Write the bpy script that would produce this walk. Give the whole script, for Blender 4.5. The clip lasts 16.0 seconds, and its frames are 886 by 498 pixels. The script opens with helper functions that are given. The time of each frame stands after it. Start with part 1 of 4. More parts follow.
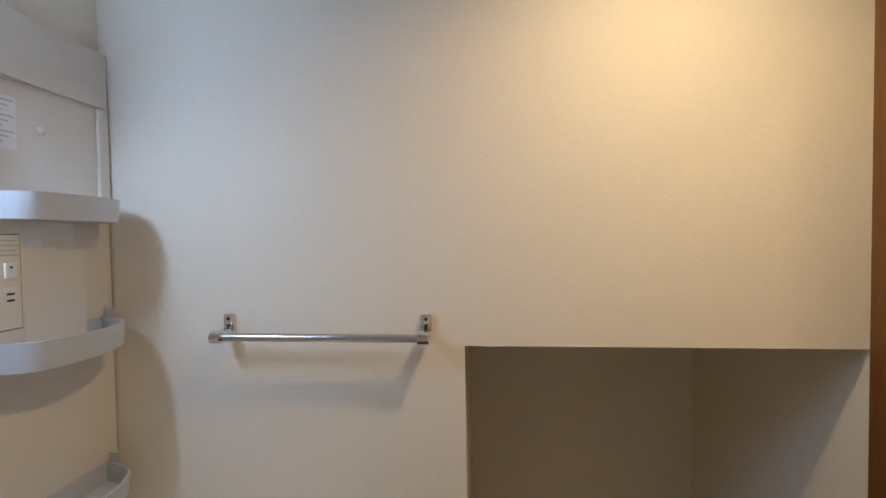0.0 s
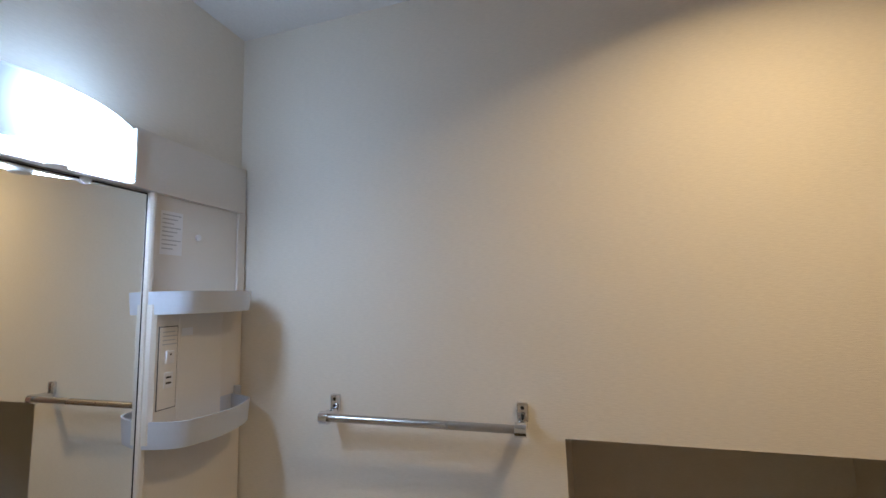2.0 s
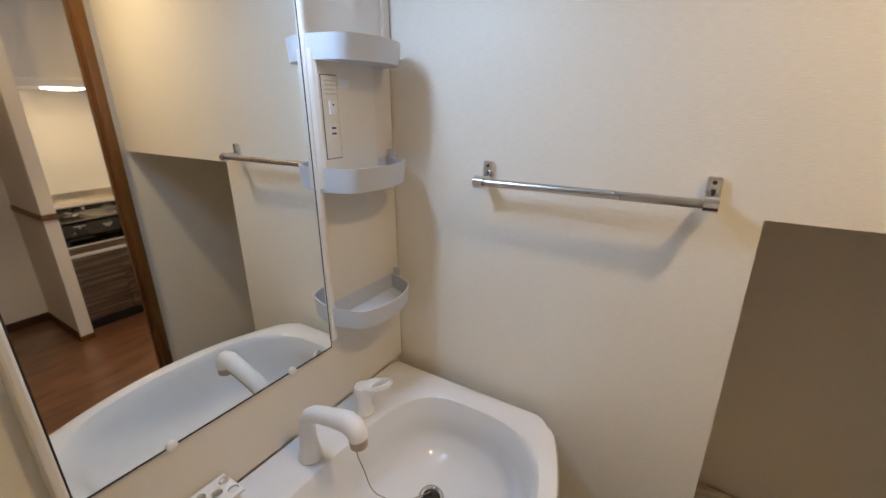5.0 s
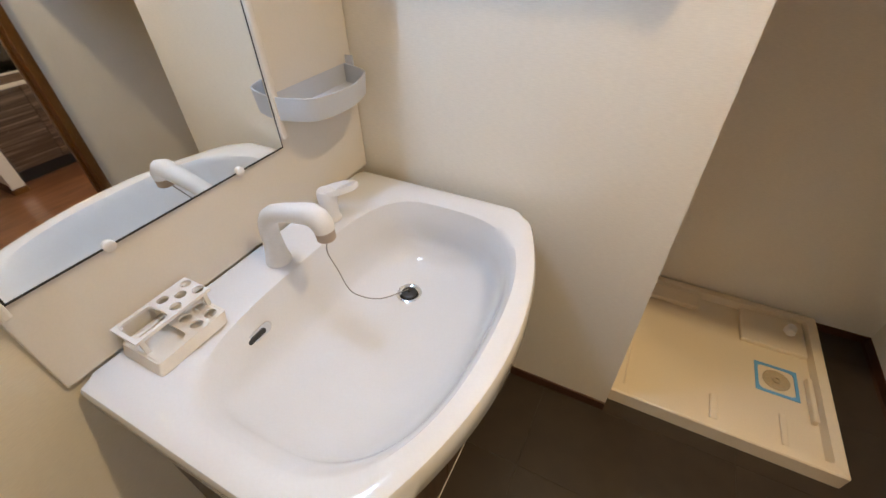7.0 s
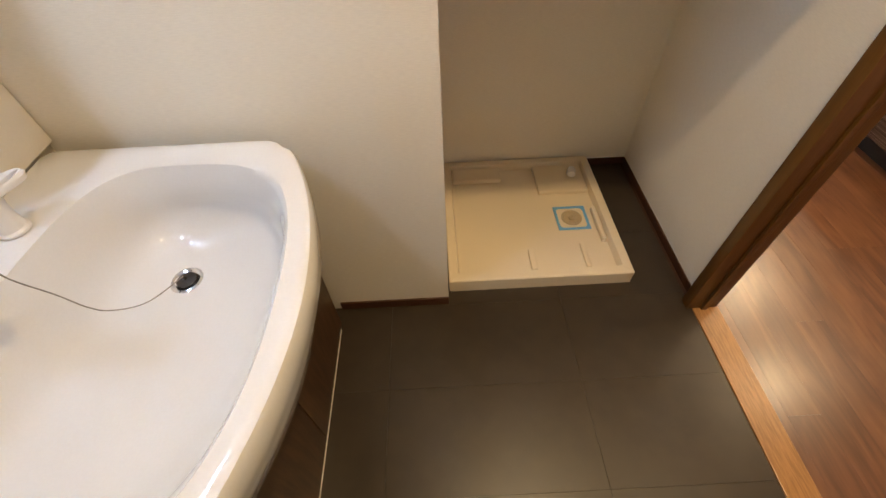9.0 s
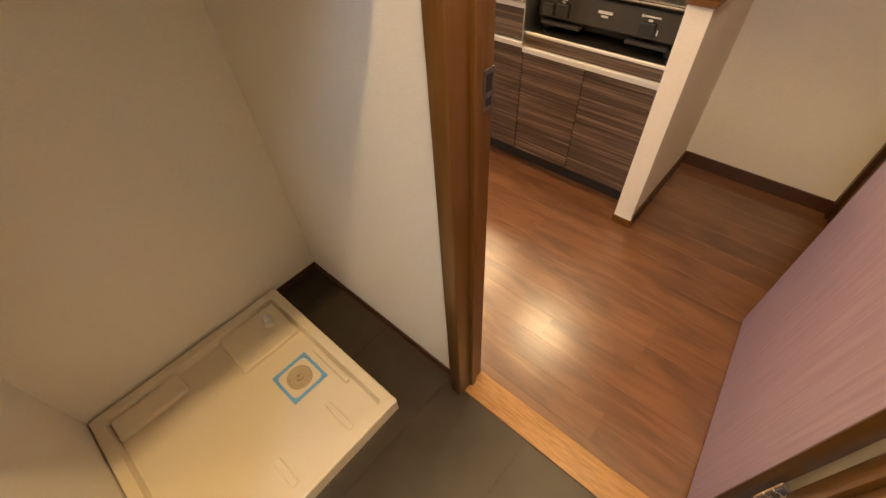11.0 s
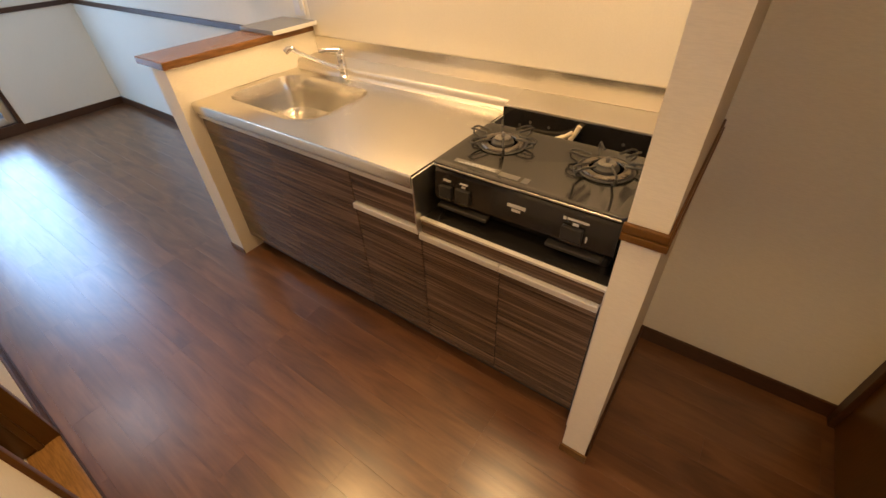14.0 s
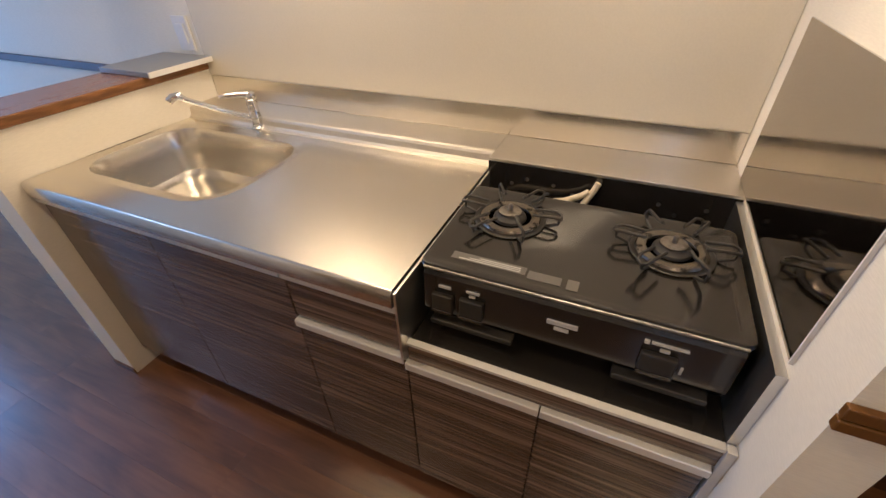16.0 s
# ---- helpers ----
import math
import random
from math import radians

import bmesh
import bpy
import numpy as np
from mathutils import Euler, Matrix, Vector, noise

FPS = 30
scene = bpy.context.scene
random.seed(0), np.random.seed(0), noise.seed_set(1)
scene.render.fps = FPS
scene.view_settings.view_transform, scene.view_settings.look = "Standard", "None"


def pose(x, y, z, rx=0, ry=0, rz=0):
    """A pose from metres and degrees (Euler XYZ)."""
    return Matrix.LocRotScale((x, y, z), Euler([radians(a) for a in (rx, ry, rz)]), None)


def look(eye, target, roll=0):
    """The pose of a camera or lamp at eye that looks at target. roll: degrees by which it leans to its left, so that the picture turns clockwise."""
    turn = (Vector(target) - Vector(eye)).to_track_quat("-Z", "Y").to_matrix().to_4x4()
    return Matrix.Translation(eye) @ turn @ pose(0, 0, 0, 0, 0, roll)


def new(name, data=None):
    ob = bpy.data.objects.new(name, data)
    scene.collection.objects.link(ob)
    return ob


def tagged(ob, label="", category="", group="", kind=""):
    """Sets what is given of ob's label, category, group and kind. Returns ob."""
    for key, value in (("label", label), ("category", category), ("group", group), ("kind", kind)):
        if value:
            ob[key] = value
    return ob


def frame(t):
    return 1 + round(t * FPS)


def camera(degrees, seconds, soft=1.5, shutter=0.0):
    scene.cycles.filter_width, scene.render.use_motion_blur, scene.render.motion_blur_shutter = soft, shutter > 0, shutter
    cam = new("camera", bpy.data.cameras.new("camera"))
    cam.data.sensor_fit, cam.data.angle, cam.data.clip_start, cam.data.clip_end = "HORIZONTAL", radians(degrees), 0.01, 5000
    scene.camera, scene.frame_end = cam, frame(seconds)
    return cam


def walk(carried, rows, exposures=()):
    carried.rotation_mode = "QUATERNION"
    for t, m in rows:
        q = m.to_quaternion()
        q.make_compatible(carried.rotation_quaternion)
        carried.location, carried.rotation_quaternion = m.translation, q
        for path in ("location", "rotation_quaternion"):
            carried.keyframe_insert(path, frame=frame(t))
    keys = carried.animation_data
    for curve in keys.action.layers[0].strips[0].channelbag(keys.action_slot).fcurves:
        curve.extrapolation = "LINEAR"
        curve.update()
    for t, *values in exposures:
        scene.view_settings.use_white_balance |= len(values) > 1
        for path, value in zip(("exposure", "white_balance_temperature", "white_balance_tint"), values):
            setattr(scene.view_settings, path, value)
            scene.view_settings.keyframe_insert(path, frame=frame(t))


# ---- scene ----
cam = camera(93.7, 16.0)
PATH = [
    (0, (0.919, -0.951, 1.584), (0.749, 1.041, 1.528), -0.8),
    (0.5, (0.949, -0.947, 1.613), (0.718, 1.038, 1.685), -1.4),
    (1, (0.946, -0.963, 1.632), (0.674, 1.012, 1.793), -1.5),
    (1.5, (0.918, -0.989, 1.65), (0.558, 0.968, 1.86), -1.4),
    (2, (0.914, -0.98, 1.65), (0.343, 0.923, 1.875), -1.7),
    (2.5, (0.886, -0.982, 1.661), (0.106, 0.85, 1.85), -1.6),
    (3, (0.851, -0.995, 1.656), (-0.103, 0.757, 1.796), -1.1),
    (3.5, (0.832, -1.001, 1.651), (-0.235, 0.69, 1.666), -0.6),
    (4, (0.828, -0.979, 1.613), (-0.294, 0.668, 1.451), -0.2),
    (4.5, (0.797, -0.966, 1.572), (-0.282, 0.67, 1.173), -0.2),
    (5, (0.782, -0.944, 1.535), (-0.233, 0.653, 0.886), -0.3),
    (5.2, (0.799, -0.932, 1.498), (-0.224, 0.633, 0.786), 0.1),
    (7.5, (0.756, -0.916, 1.337), (0.158, 0.407, -0.039), -2.4),
    (8, (0.786, -0.911, 1.304), (0.345, 0.401, -0.138), -3.6),
    (8.5, (0.801, -0.852, 1.285), (0.586, 0.444, -0.223), -2.6),
    (9, (0.869, -0.818, 1.278), (0.875, 0.468, -0.254), -2.8),
    (9.5, (0.921, -0.761, 1.267), (1.213, 0.49, -0.266), -2.0),
    (10, (1.03, -0.664, 1.247), (1.593, 0.522, -0.262), -1.6),
    (10.2, (1.106, -0.602, 1.26), (1.762, 0.523, -0.258), -2.2),
    (12.3, (1.594, -0.362, 1.336), (2.808, 0.417, -0.049), -3.6),
    (12.5, (1.673, -0.352, 1.34), (2.895, 0.452, -0.024), -3.2),
    (13, (1.819, -0.35, 1.362), (3.027, 0.518, 0.025), -3.1),
    (13.5, (1.941, -0.274, 1.369), (3.165, 0.63, 0.071), -2.8),
    (14, (2.053, -0.185, 1.368), (3.281, 0.756, 0.1), -3.0),
    (14.5, (2.135, -0.111, 1.329), (3.354, 0.928, 0.131), -2.3),
    (15, (2.222, -0.058, 1.292), (3.39, 1.069, 0.124), -1.3),
    (15.5, (2.313, 0.027, 1.287), (3.588, 1.037, 0.124), -0.5),
    (16, (2.366, 0.19, 1.292), (3.82, 0.869, 0.098), -1.9),
]
EXPOSURES = [(0, -0.1, 5450, 14), (1.5, -0.35, 5450, 14), (3.0, -0.5, 5450, 14), (4.5, 0.0, 5500, 14), (5, 0.2, 5450, 14), (7.5, 0.8, 5400, 14), (8, 0.8, 5500, 14), (8.5, 0.85, 5650, 14), (9, 0.88, 5800, 14), (9.5, 0.95, 5950, 14), (10, 1.2, 6100, 14), (12.5, 1.15, 6300, 18), (13, 0.85, 6900, 18), (13.5, 0.6, 7300, 18), (14, 0.35, 7300, 18), (14.5, 0.25, 6700, 18), (15, 0.15, 6000, 18), (15.5, 0.0, 6200, 19), (16, 0.0, 5250, 17)]
walk(cam, [(t, look(eye, target, roll)) for t, eye, target, roll in PATH], EXPOSURES)

# ---- world, daylight and lamps ----
SUN_UP, SUN_TURN = radians(40), radians(200)
world = bpy.data.worlds.new("world")
scene.world = world
world.use_nodes = True
sky = world.node_tree.nodes.new("ShaderNodeTexSky")
sky.sky_type, sky.sun_disc, sky.sun_elevation, sky.sun_rotation = "NISHITA", False, SUN_UP, SUN_TURN
world.node_tree.links.new(sky.outputs[0], world.node_tree.nodes["Background"].inputs[0])
world.node_tree.nodes["Background"].inputs[1].default_value = 0.11


def area_lamp(name, place, target, wide, high, watts, colour, spread=180, shape="RECTANGLE"):
    data = bpy.data.lights.new(name, "AREA")
    data.shape, data.size, data.size_y = shape, wide, high
    data.energy, data.color, data.spread = watts, colour, radians(spread)
    ob = new(name, data)
    ob.matrix_world = look(place, target)
    return ob


WARM, COOL, DAY = (1.0, 0.675, 0.29), (0.84, 0.92, 1.0), (0.28, 0.56, 1.0)
area_lamp("washroom_downlight_lamp", (1.33, -0.46, 2.435), (1.33, -0.46, 0), 0.09, 0.09, 8.0, WARM, 140, "DISK")
area_lamp("hall_downlight_lamp", (2.30, -0.45, 2.435), (2.30, -0.45, 0), 0.09, 0.09, 3.1, WARM, 155, "DISK")
area_lamp("kitchen_tube_lamp", (3.33, 1.15, 1.688), (3.33, 1.15, 0), 0.06, 0.55, 5.2, WARM)
area_lamp("hood_bulb_lamp", (3.05, 0.22, 1.655), (3.05, 0.22, 0), 0.10, 0.16, 3.6, WARM)
area_lamp("window_daylight", (2.33, 4.83, 1.1), (2.33, 0, 0.9), 0.74, 1.85, 26.0, DAY)
area_lamp("kitchen_downlight_lamp", (2.50, 1.22, 2.435), (2.50, 1.22, 0), 0.09, 0.09, 10.5, WARM, 160, "DISK")
area_lamp("living_lamp", (1.92, 3.55, 2.385), (1.92, 3.55, 0), 0.36, 0.36, 4.4, (0.66, 0.80, 1.0), 180, "DISK")


# ---- materials ----
def material(name, colour, rough=0.5, metal=0.0, grain=0.0, grain_size=200.0, stretch=(1, 1, 1), stain=0.06, stain_size=3.0,
             bump=0.0, second=None, vary=0.0, coat=0.0, emit=0.0, rough_vary=0.05, weave=0.0):
    """A surface with two scales of variation: fine grain and slow stains; bump follows the grain."""
    mat = bpy.data.materials.new(name)
    mat.use_nodes = True
    nodes, links = mat.node_tree.nodes, mat.node_tree.links
    bsdf = nodes["Principled BSDF"]
    coord = nodes.new("ShaderNodeTexCoord")
    mapped = nodes.new("ShaderNodeMapping")
    mapped.inputs["Scale"].default_value = stretch
    links.new(coord.outputs["Object"], mapped.inputs["Vector"])
    fine = nodes.new("ShaderNodeTexNoise")
    fine.inputs["Scale"].default_value, fine.inputs["Detail"].default_value = grain_size, 4
    links.new(mapped.outputs[0], fine.inputs["Vector"])
    slow = nodes.new("ShaderNodeTexNoise")
    slow.inputs["Scale"].default_value, slow.inputs["Detail"].default_value = stain_size, 3
    links.new(coord.outputs["Object"], slow.inputs["Vector"])
    if vary:
        info = nodes.new("ShaderNodeObjectInfo")
        shift = nodes.new("ShaderNodeVectorMath")
        shift.operation = "SCALE"
        shift.inputs[0].default_value = (7.0, 13.0, 5.0)
        links.new(info.outputs["Random"], shift.inputs["Scale"])
        moved = nodes.new("ShaderNodeVectorMath")
        links.new(coord.outputs["Object"], moved.inputs[0])
        links.new(shift.outputs[0], moved.inputs[1])
        links.new(moved.outputs[0], mapped.inputs["Vector"])
    ramp = nodes.new("ShaderNodeMix")
    ramp.data_type = "RGBA"
    low = second or tuple(c * (1 - grain) for c in colour)
    ramp.inputs["A"].default_value, ramp.inputs["B"].default_value = (*low, 1), (*colour, 1)
    spread = nodes.new("ShaderNodeMapRange")
    spread.inputs["From Min"].default_value, spread.inputs["From Max"].default_value = 0.38, 0.62
    links.new(fine.outputs[0], spread.inputs["Value"])
    links.new(spread.outputs[0], ramp.inputs["Factor"])
    stains = nodes.new("ShaderNodeMapRange")
    stains.inputs["To Min"].default_value, stains.inputs["To Max"].default_value = 1 - stain, 1 + stain
    links.new(slow.outputs[0], stains.inputs["Value"])
    tone = nodes.new("ShaderNodeVectorMath")
    tone.operation = "SCALE"
    links.new(ramp.outputs["Result"], tone.inputs[0])
    links.new(stains.outputs[0], tone.inputs["Scale"])
    out = tone
    if vary:
        each = nodes.new("ShaderNodeMapRange")
        each.inputs["To Min"].default_value, each.inputs["To Max"].default_value = 1 - vary, 1 + vary
        links.new(info.outputs["Random"], each.inputs["Value"])
        out = nodes.new("ShaderNodeVectorMath")
        out.operation = "SCALE"
        links.new(tone.outputs[0], out.inputs[0])
        links.new(each.outputs[0], out.inputs["Scale"])
    links.new(out.outputs[0], bsdf.inputs["Base Color"])
    gloss = nodes.new("ShaderNodeMapRange")
    gloss.inputs["To Min"].default_value, gloss.inputs["To Max"].default_value = max(0.02, rough - rough_vary), rough + rough_vary
    links.new(slow.outputs[0], gloss.inputs["Value"])
    links.new(gloss.outputs[0], bsdf.inputs["Roughness"])
    bsdf.inputs["Metallic"].default_value = metal
    bsdf.inputs["Coat Weight"].default_value = coat
    bsdf.inputs["Coat Roughness"].default_value = 0.08
    if bump:
        relief = nodes.new("ShaderNodeBump")
        relief.inputs["Strength"].default_value, relief.inputs["Distance"].default_value = bump, 0.002
        links.new(fine.outputs[0], relief.inputs["Height"])
        links.new(relief.outputs[0], bsdf.inputs["Normal"])
    if emit:
        bsdf.inputs["Emission Color"].default_value = (*colour, 1)
        bsdf.inputs["Emission Strength"].default_value = emit
    return mat


def wood(name, dark, mid, light, figure, pores, rough, vary=0.05, bump=0.0, streak=0.35, lacquer=0.0):
    """Streaked wood: a slow wavy figure and fine pores, both drawn out along the grain; each piece takes its own part of it."""
    mat = bpy.data.materials.new(name)
    mat.use_nodes = True
    nodes, links = mat.node_tree.nodes, mat.node_tree.links
    bsdf = nodes["Principled BSDF"]
    coord, info = nodes.new("ShaderNodeTexCoord"), nodes.new("ShaderNodeObjectInfo")
    shift, moved = nodes.new("ShaderNodeVectorMath"), nodes.new("ShaderNodeVectorMath")
    shift.operation = "SCALE"
    shift.inputs[0].default_value = (7.0, 13.0, 5.0)
    links.new(info.outputs["Random"], shift.inputs["Scale"])
    links.new(coord.outputs["Object"], moved.inputs[0])
    links.new(shift.outputs[0], moved.inputs[1])
    layers = []
    for scale, detail, bend in ((figure, 5, 1.1), (pores, 2, 0.2)):
        drawn, noise = nodes.new("ShaderNodeMapping"), nodes.new("ShaderNodeTexNoise")
        drawn.inputs["Scale"].default_value = scale
        noise.inputs["Scale"].default_value, noise.inputs["Detail"].default_value = 1.0, detail
        noise.inputs["Distortion"].default_value = bend
        links.new(moved.outputs[0], drawn.inputs["Vector"])
        links.new(drawn.outputs[0], noise.inputs["Vector"])
        layers.append(noise)
    both = nodes.new("ShaderNodeMix")
    both.inputs["Factor"].default_value = streak
    links.new(layers[0].outputs[0], both.inputs["A"])
    links.new(layers[1].outputs[0], both.inputs["B"])
    ramp = nodes.new("ShaderNodeValToRGB")
    ramp.color_ramp.elements[0].position, ramp.color_ramp.elements[1].position = 0.36, 0.68
    ramp.color_ramp.elements[0].color, ramp.color_ramp.elements[1].color = (*dark, 1), (*light, 1)
    ramp.color_ramp.elements.new(0.50).color = (*mid, 1)
    links.new(both.outputs["Result"], ramp.inputs[0])
    each, tone = nodes.new("ShaderNodeMapRange"), nodes.new("ShaderNodeVectorMath")
    each.inputs["To Min"].default_value, each.inputs["To Max"].default_value = 1 - vary, 1 + vary
    links.new(info.outputs["Random"], each.inputs["Value"])
    tone.operation = "SCALE"
    links.new(ramp.outputs[0], tone.inputs[0])
    links.new(each.outputs[0], tone.inputs["Scale"])
    links.new(tone.outputs[0], bsdf.inputs["Base Color"])
    gloss = nodes.new("ShaderNodeMapRange")
    gloss.inputs["To Min"].default_value, gloss.inputs["To Max"].default_value = rough + 0.06, rough - 0.06
    links.new(layers[0].outputs[0], gloss.inputs["Value"])
    links.new(gloss.outputs[0], bsdf.inputs["Roughness"])
    bsdf.inputs["Coat Weight"].default_value, bsdf.inputs["Coat Roughness"].default_value, bsdf.inputs["Coat IOR"].default_value = lacquer, 0.27, 1.55
    if bump:
        relief = nodes.new("ShaderNodeBump")
        relief.inputs["Strength"].default_value, relief.inputs["Distance"].default_value = bump, 0.002
        links.new(both.outputs["Result"], relief.inputs["Height"])
        links.new(relief.outputs[0], bsdf.inputs["Normal"])
    return mat


WALLPAPER = material("wallpaper", (0.87, 0.82, 0.715), 0.75, grain=0.05, grain_size=60, stretch=(1, 1, 9), bump=0.24, stain=0.02)
CEILING = material("ceiling_paper", (0.80, 0.78, 0.74), 0.8, grain=0.04, grain_size=120, bump=0.3, stain=0.02)
BROWN = material("brown_trim", (0.150, 0.063, 0.010), 0.33, grain=0.16, grain_size=45, stretch=(5, 5, 0.25), stain=0.08, bump=0.03)
DARK_BASE = material("dark_baseboard", (0.075, 0.027, 0.010), 0.45, grain=0.25, grain_size=30, stretch=(1, 1, 8))
SILL_WOOD = material("sill_wood", (0.40, 0.205, 0.068), 0.3, grain=0.3, grain_size=25, stretch=(9, 0.8, 4), stain=0.1)
PLANK = wood("floor_plank", (0.098, 0.037, 0.0135), (0.148, 0.059, 0.0215), (0.205, 0.088, 0.033), (12, 2.4, 12), (90, 4.0, 90), 0.32, 0.05, 0.02, 0.22, 1.0)
UNDER = material("floor_joint", (0.05, 0.022, 0.012), 0.6)
VINYL_JOINT = material("tile_joint", (0.042, 0.031, 0.021), 0.5)
VINYL = material("grey_tile", (0.037, 0.026, 0.0155), 0.38, grain=0.16, grain_size=14, stain=0.10, stain_size=4, bump=0.06, vary=0.03)
PLASTIC = material("white_plastic", (0.78, 0.77, 0.76), 0.32, grain=0.02, stain=0.02)
CREAM_PLASTIC = material("cream_plastic", (0.76, 0.72, 0.65), 0.35, grain=0.02, stain=0.02)
CERAMIC = material("white_ceramic", (0.745, 0.75, 0.765), 0.08, grain=0.02, stain=0.02, coat=0.5)
PAN = material("cream_pan", (0.80, 0.70, 0.52), 0.3, grain=0.03, stain=0.04)
MIRROR = material("mirror_glass", (0.86, 0.88, 0.87), 0.02, 1.0, stain=0.0, rough_vary=0.0)
CHROME = material("chrome", (0.75, 0.75, 0.76), 0.12, 1.0, stain=0.03)
STEEL = material("brushed_steel", (0.70, 0.67, 0.62), 0.24, 1.0, grain=0.05, grain_size=80, stretch=(9, 0.4, 1), stain=0.03, rough_vary=0.02)
POLISHED = material("polished_steel", (0.52, 0.49, 0.46), 0.06, 1.0, stain=0.02, rough_vary=0.01)
SATIN = material("satin_steel", (0.74, 0.70, 0.64), 0.2, 1.0, stain=0.02, rough_vary=0.02)
LEDGE = material("matt_steel", (0.74, 0.70, 0.64), 0.45, 1.0, grain=0.05, grain_size=80, stretch=(9, 0.4, 1), stain=0.03, rough_vary=0.02)
WORN = material("worn_metal", (0.30, 0.28, 0.26), 0.4, 1.0, grain=0.3, grain_size=90, stain=0.3, stain_size=60)
STRIP = material("satin_strip", (0.70, 0.68, 0.65), 0.32, 0.35, stain=0.03)
ALU = material("aluminium", (0.72, 0.71, 0.69), 0.3, 1.0, stain=0.03)
CABINET = wood("striped_wood", (0.042, 0.026, 0.017), (0.088, 0.056, 0.037), (0.26, 0.18, 0.125), (1.1, 1.1, 42), (2.0, 2.0, 230), 0.24, 0.04, 0.0, 0.5, 0.5)
BLACK = material("black_enamel", (0.018, 0.016, 0.015), 0.18, grain=0.1, coat=0.4)
BLACK_MATT = material("black_iron", (0.022, 0.020, 0.019), 0.5, grain=0.2)
PANEL = material("kitchen_panel", (0.68, 0.63, 0.54), 0.13, grain=0.03, stain=0.03)
LILAC = material("door_laminate", (0.47, 0.295, 0.265), 0.36, second=(0.40, 0.245, 0.22), grain_size=12, stretch=(9, 9, 0.35), stain=0.08)
# tray plastic: the vanity lamp's blue cast is mixed into the base colour
TRAY = material("lamp_tinted_pale_plastic", (0.58, 0.61, 0.67), 0.34, grain=0.02, stain=0.02)
BAR = material("satin_bar", (0.52, 0.50, 0.47), 0.27, 1.0, grain=0.06, grain_size=120, stretch=(1, 8, 8), stain=0.03)
DIFFUSER = material("lamp_diffuser", (0.62, 0.80, 1.0), 0.4, emit=1.0)


def bulb_glow(mat, bulb, near, far, reach):
    """The cover glows most beside the bulb inside it."""
    nodes, links = mat.node_tree.nodes, mat.node_tree.links
    coord, away = nodes.new("ShaderNodeTexCoord"), nodes.new("ShaderNodeVectorMath")
    away.operation = "DISTANCE"
    away.inputs[1].default_value = bulb
    links.new(coord.outputs["Object"], away.inputs[0])
    fall = nodes.new("ShaderNodeMapRange")
    fall.interpolation_type = "SMOOTHSTEP"
    fall.inputs["From Min"].default_value, fall.inputs["From Max"].default_value = 0.03, reach
    fall.inputs["To Min"].default_value, fall.inputs["To Max"].default_value = near, far
    links.new(away.outputs["Value"], fall.inputs["Value"])
    links.new(fall.outputs[0], nodes["Principled BSDF"].inputs["Emission Strength"])


bulb_glow(DIFFUSER, (0.09, -0.455, 1.965), 20.0, 1.0, 0.17)
HOTLAMP = material("lamp_glow", (1.0, 0.86, 0.66), 0.4, emit=9.0)
UNDERGLOW = material("lamp_underglow", (0.72, 0.86, 1.0), 0.4, emit=68.0)
GREY_BOARD = material("grey_board", (0.22, 0.23, 0.25), 0.35, grain=0.05)
SLAB_WOOD = material("slab_wood", (0.27, 0.122, 0.040), 0.25, grain=0.4, grain_size=18, stretch=(0.7, 9, 4), stain=0.12)
CONCRETE = material("balcony_concrete", (0.46, 0.50, 0.50), 0.8, grain=0.1, grain_size=40, bump=0.2)
TAN = material("tan_plastic", (0.50, 0.40, 0.24), 0.35, grain=0.1)
BLUE_TAPE = material("blue_tape", (0.16, 0.42, 0.75), 0.5)
WHITE_PAPER = material("label_paper", (0.82, 0.82, 0.82), 0.5)
DARK_LABEL = material("dark_label", (0.10, 0.095, 0.09), 0.4)
INK = material("grey_ink", (0.50, 0.50, 0.51), 0.6)


# ---- mesh helpers ----
def box_into(bm, x0, x1, y0, y1, z0, z1, bevel=0.0, segments=2):
    made = bmesh.ops.create_cube(bm, size=1.0, matrix=Matrix.LocRotScale(((x0 + x1) / 2, (y0 + y1) / 2, (z0 + z1) / 2), None, (x1 - x0, y1 - y0, z1 - z0)))
    if bevel:
        edges = {e for v in made["verts"] for e in v.link_edges}
        bmesh.ops.bevel(bm, geom=list(edges), offset=bevel, segments=segments, affect="EDGES", profile=0.5)


def tube_into(bm, points, radius, sides=12, closed=False):
    """A round tube along points; radius is one number or one for each point."""
    points = [Vector(p) for p in points]
    n = len(points)
    radii = [radius] * n if isinstance(radius, (int, float)) else radius
    rings, side = [], None
    for k, p in enumerate(points):
        a, b = (points[(k - 1) % n], points[(k + 1) % n]) if closed else (points[max(k - 1, 0)], points[min(k + 1, n - 1)])
        ahead = (b - a).normalized()
        if side is None:
            side = ahead.orthogonal().normalized()
        side = (side - ahead * side.dot(ahead)).normalized()
        up = ahead.cross(side)
        rings.append([bm.verts.new(p + radii[k] * (math.cos(q) * side + math.sin(q) * up)) for q in (2 * math.pi * i / sides for i in range(sides))])
    for k in range(n if closed else n - 1):
        r, s = rings[k], rings[(k + 1) % n]
        for i in range(sides):
            bm.faces.new((r[i], r[(i + 1) % sides], s[(i + 1) % sides], s[i]))
    if not closed:
        bm.faces.new(rings[0][::-1]), bm.faces.new(rings[-1])


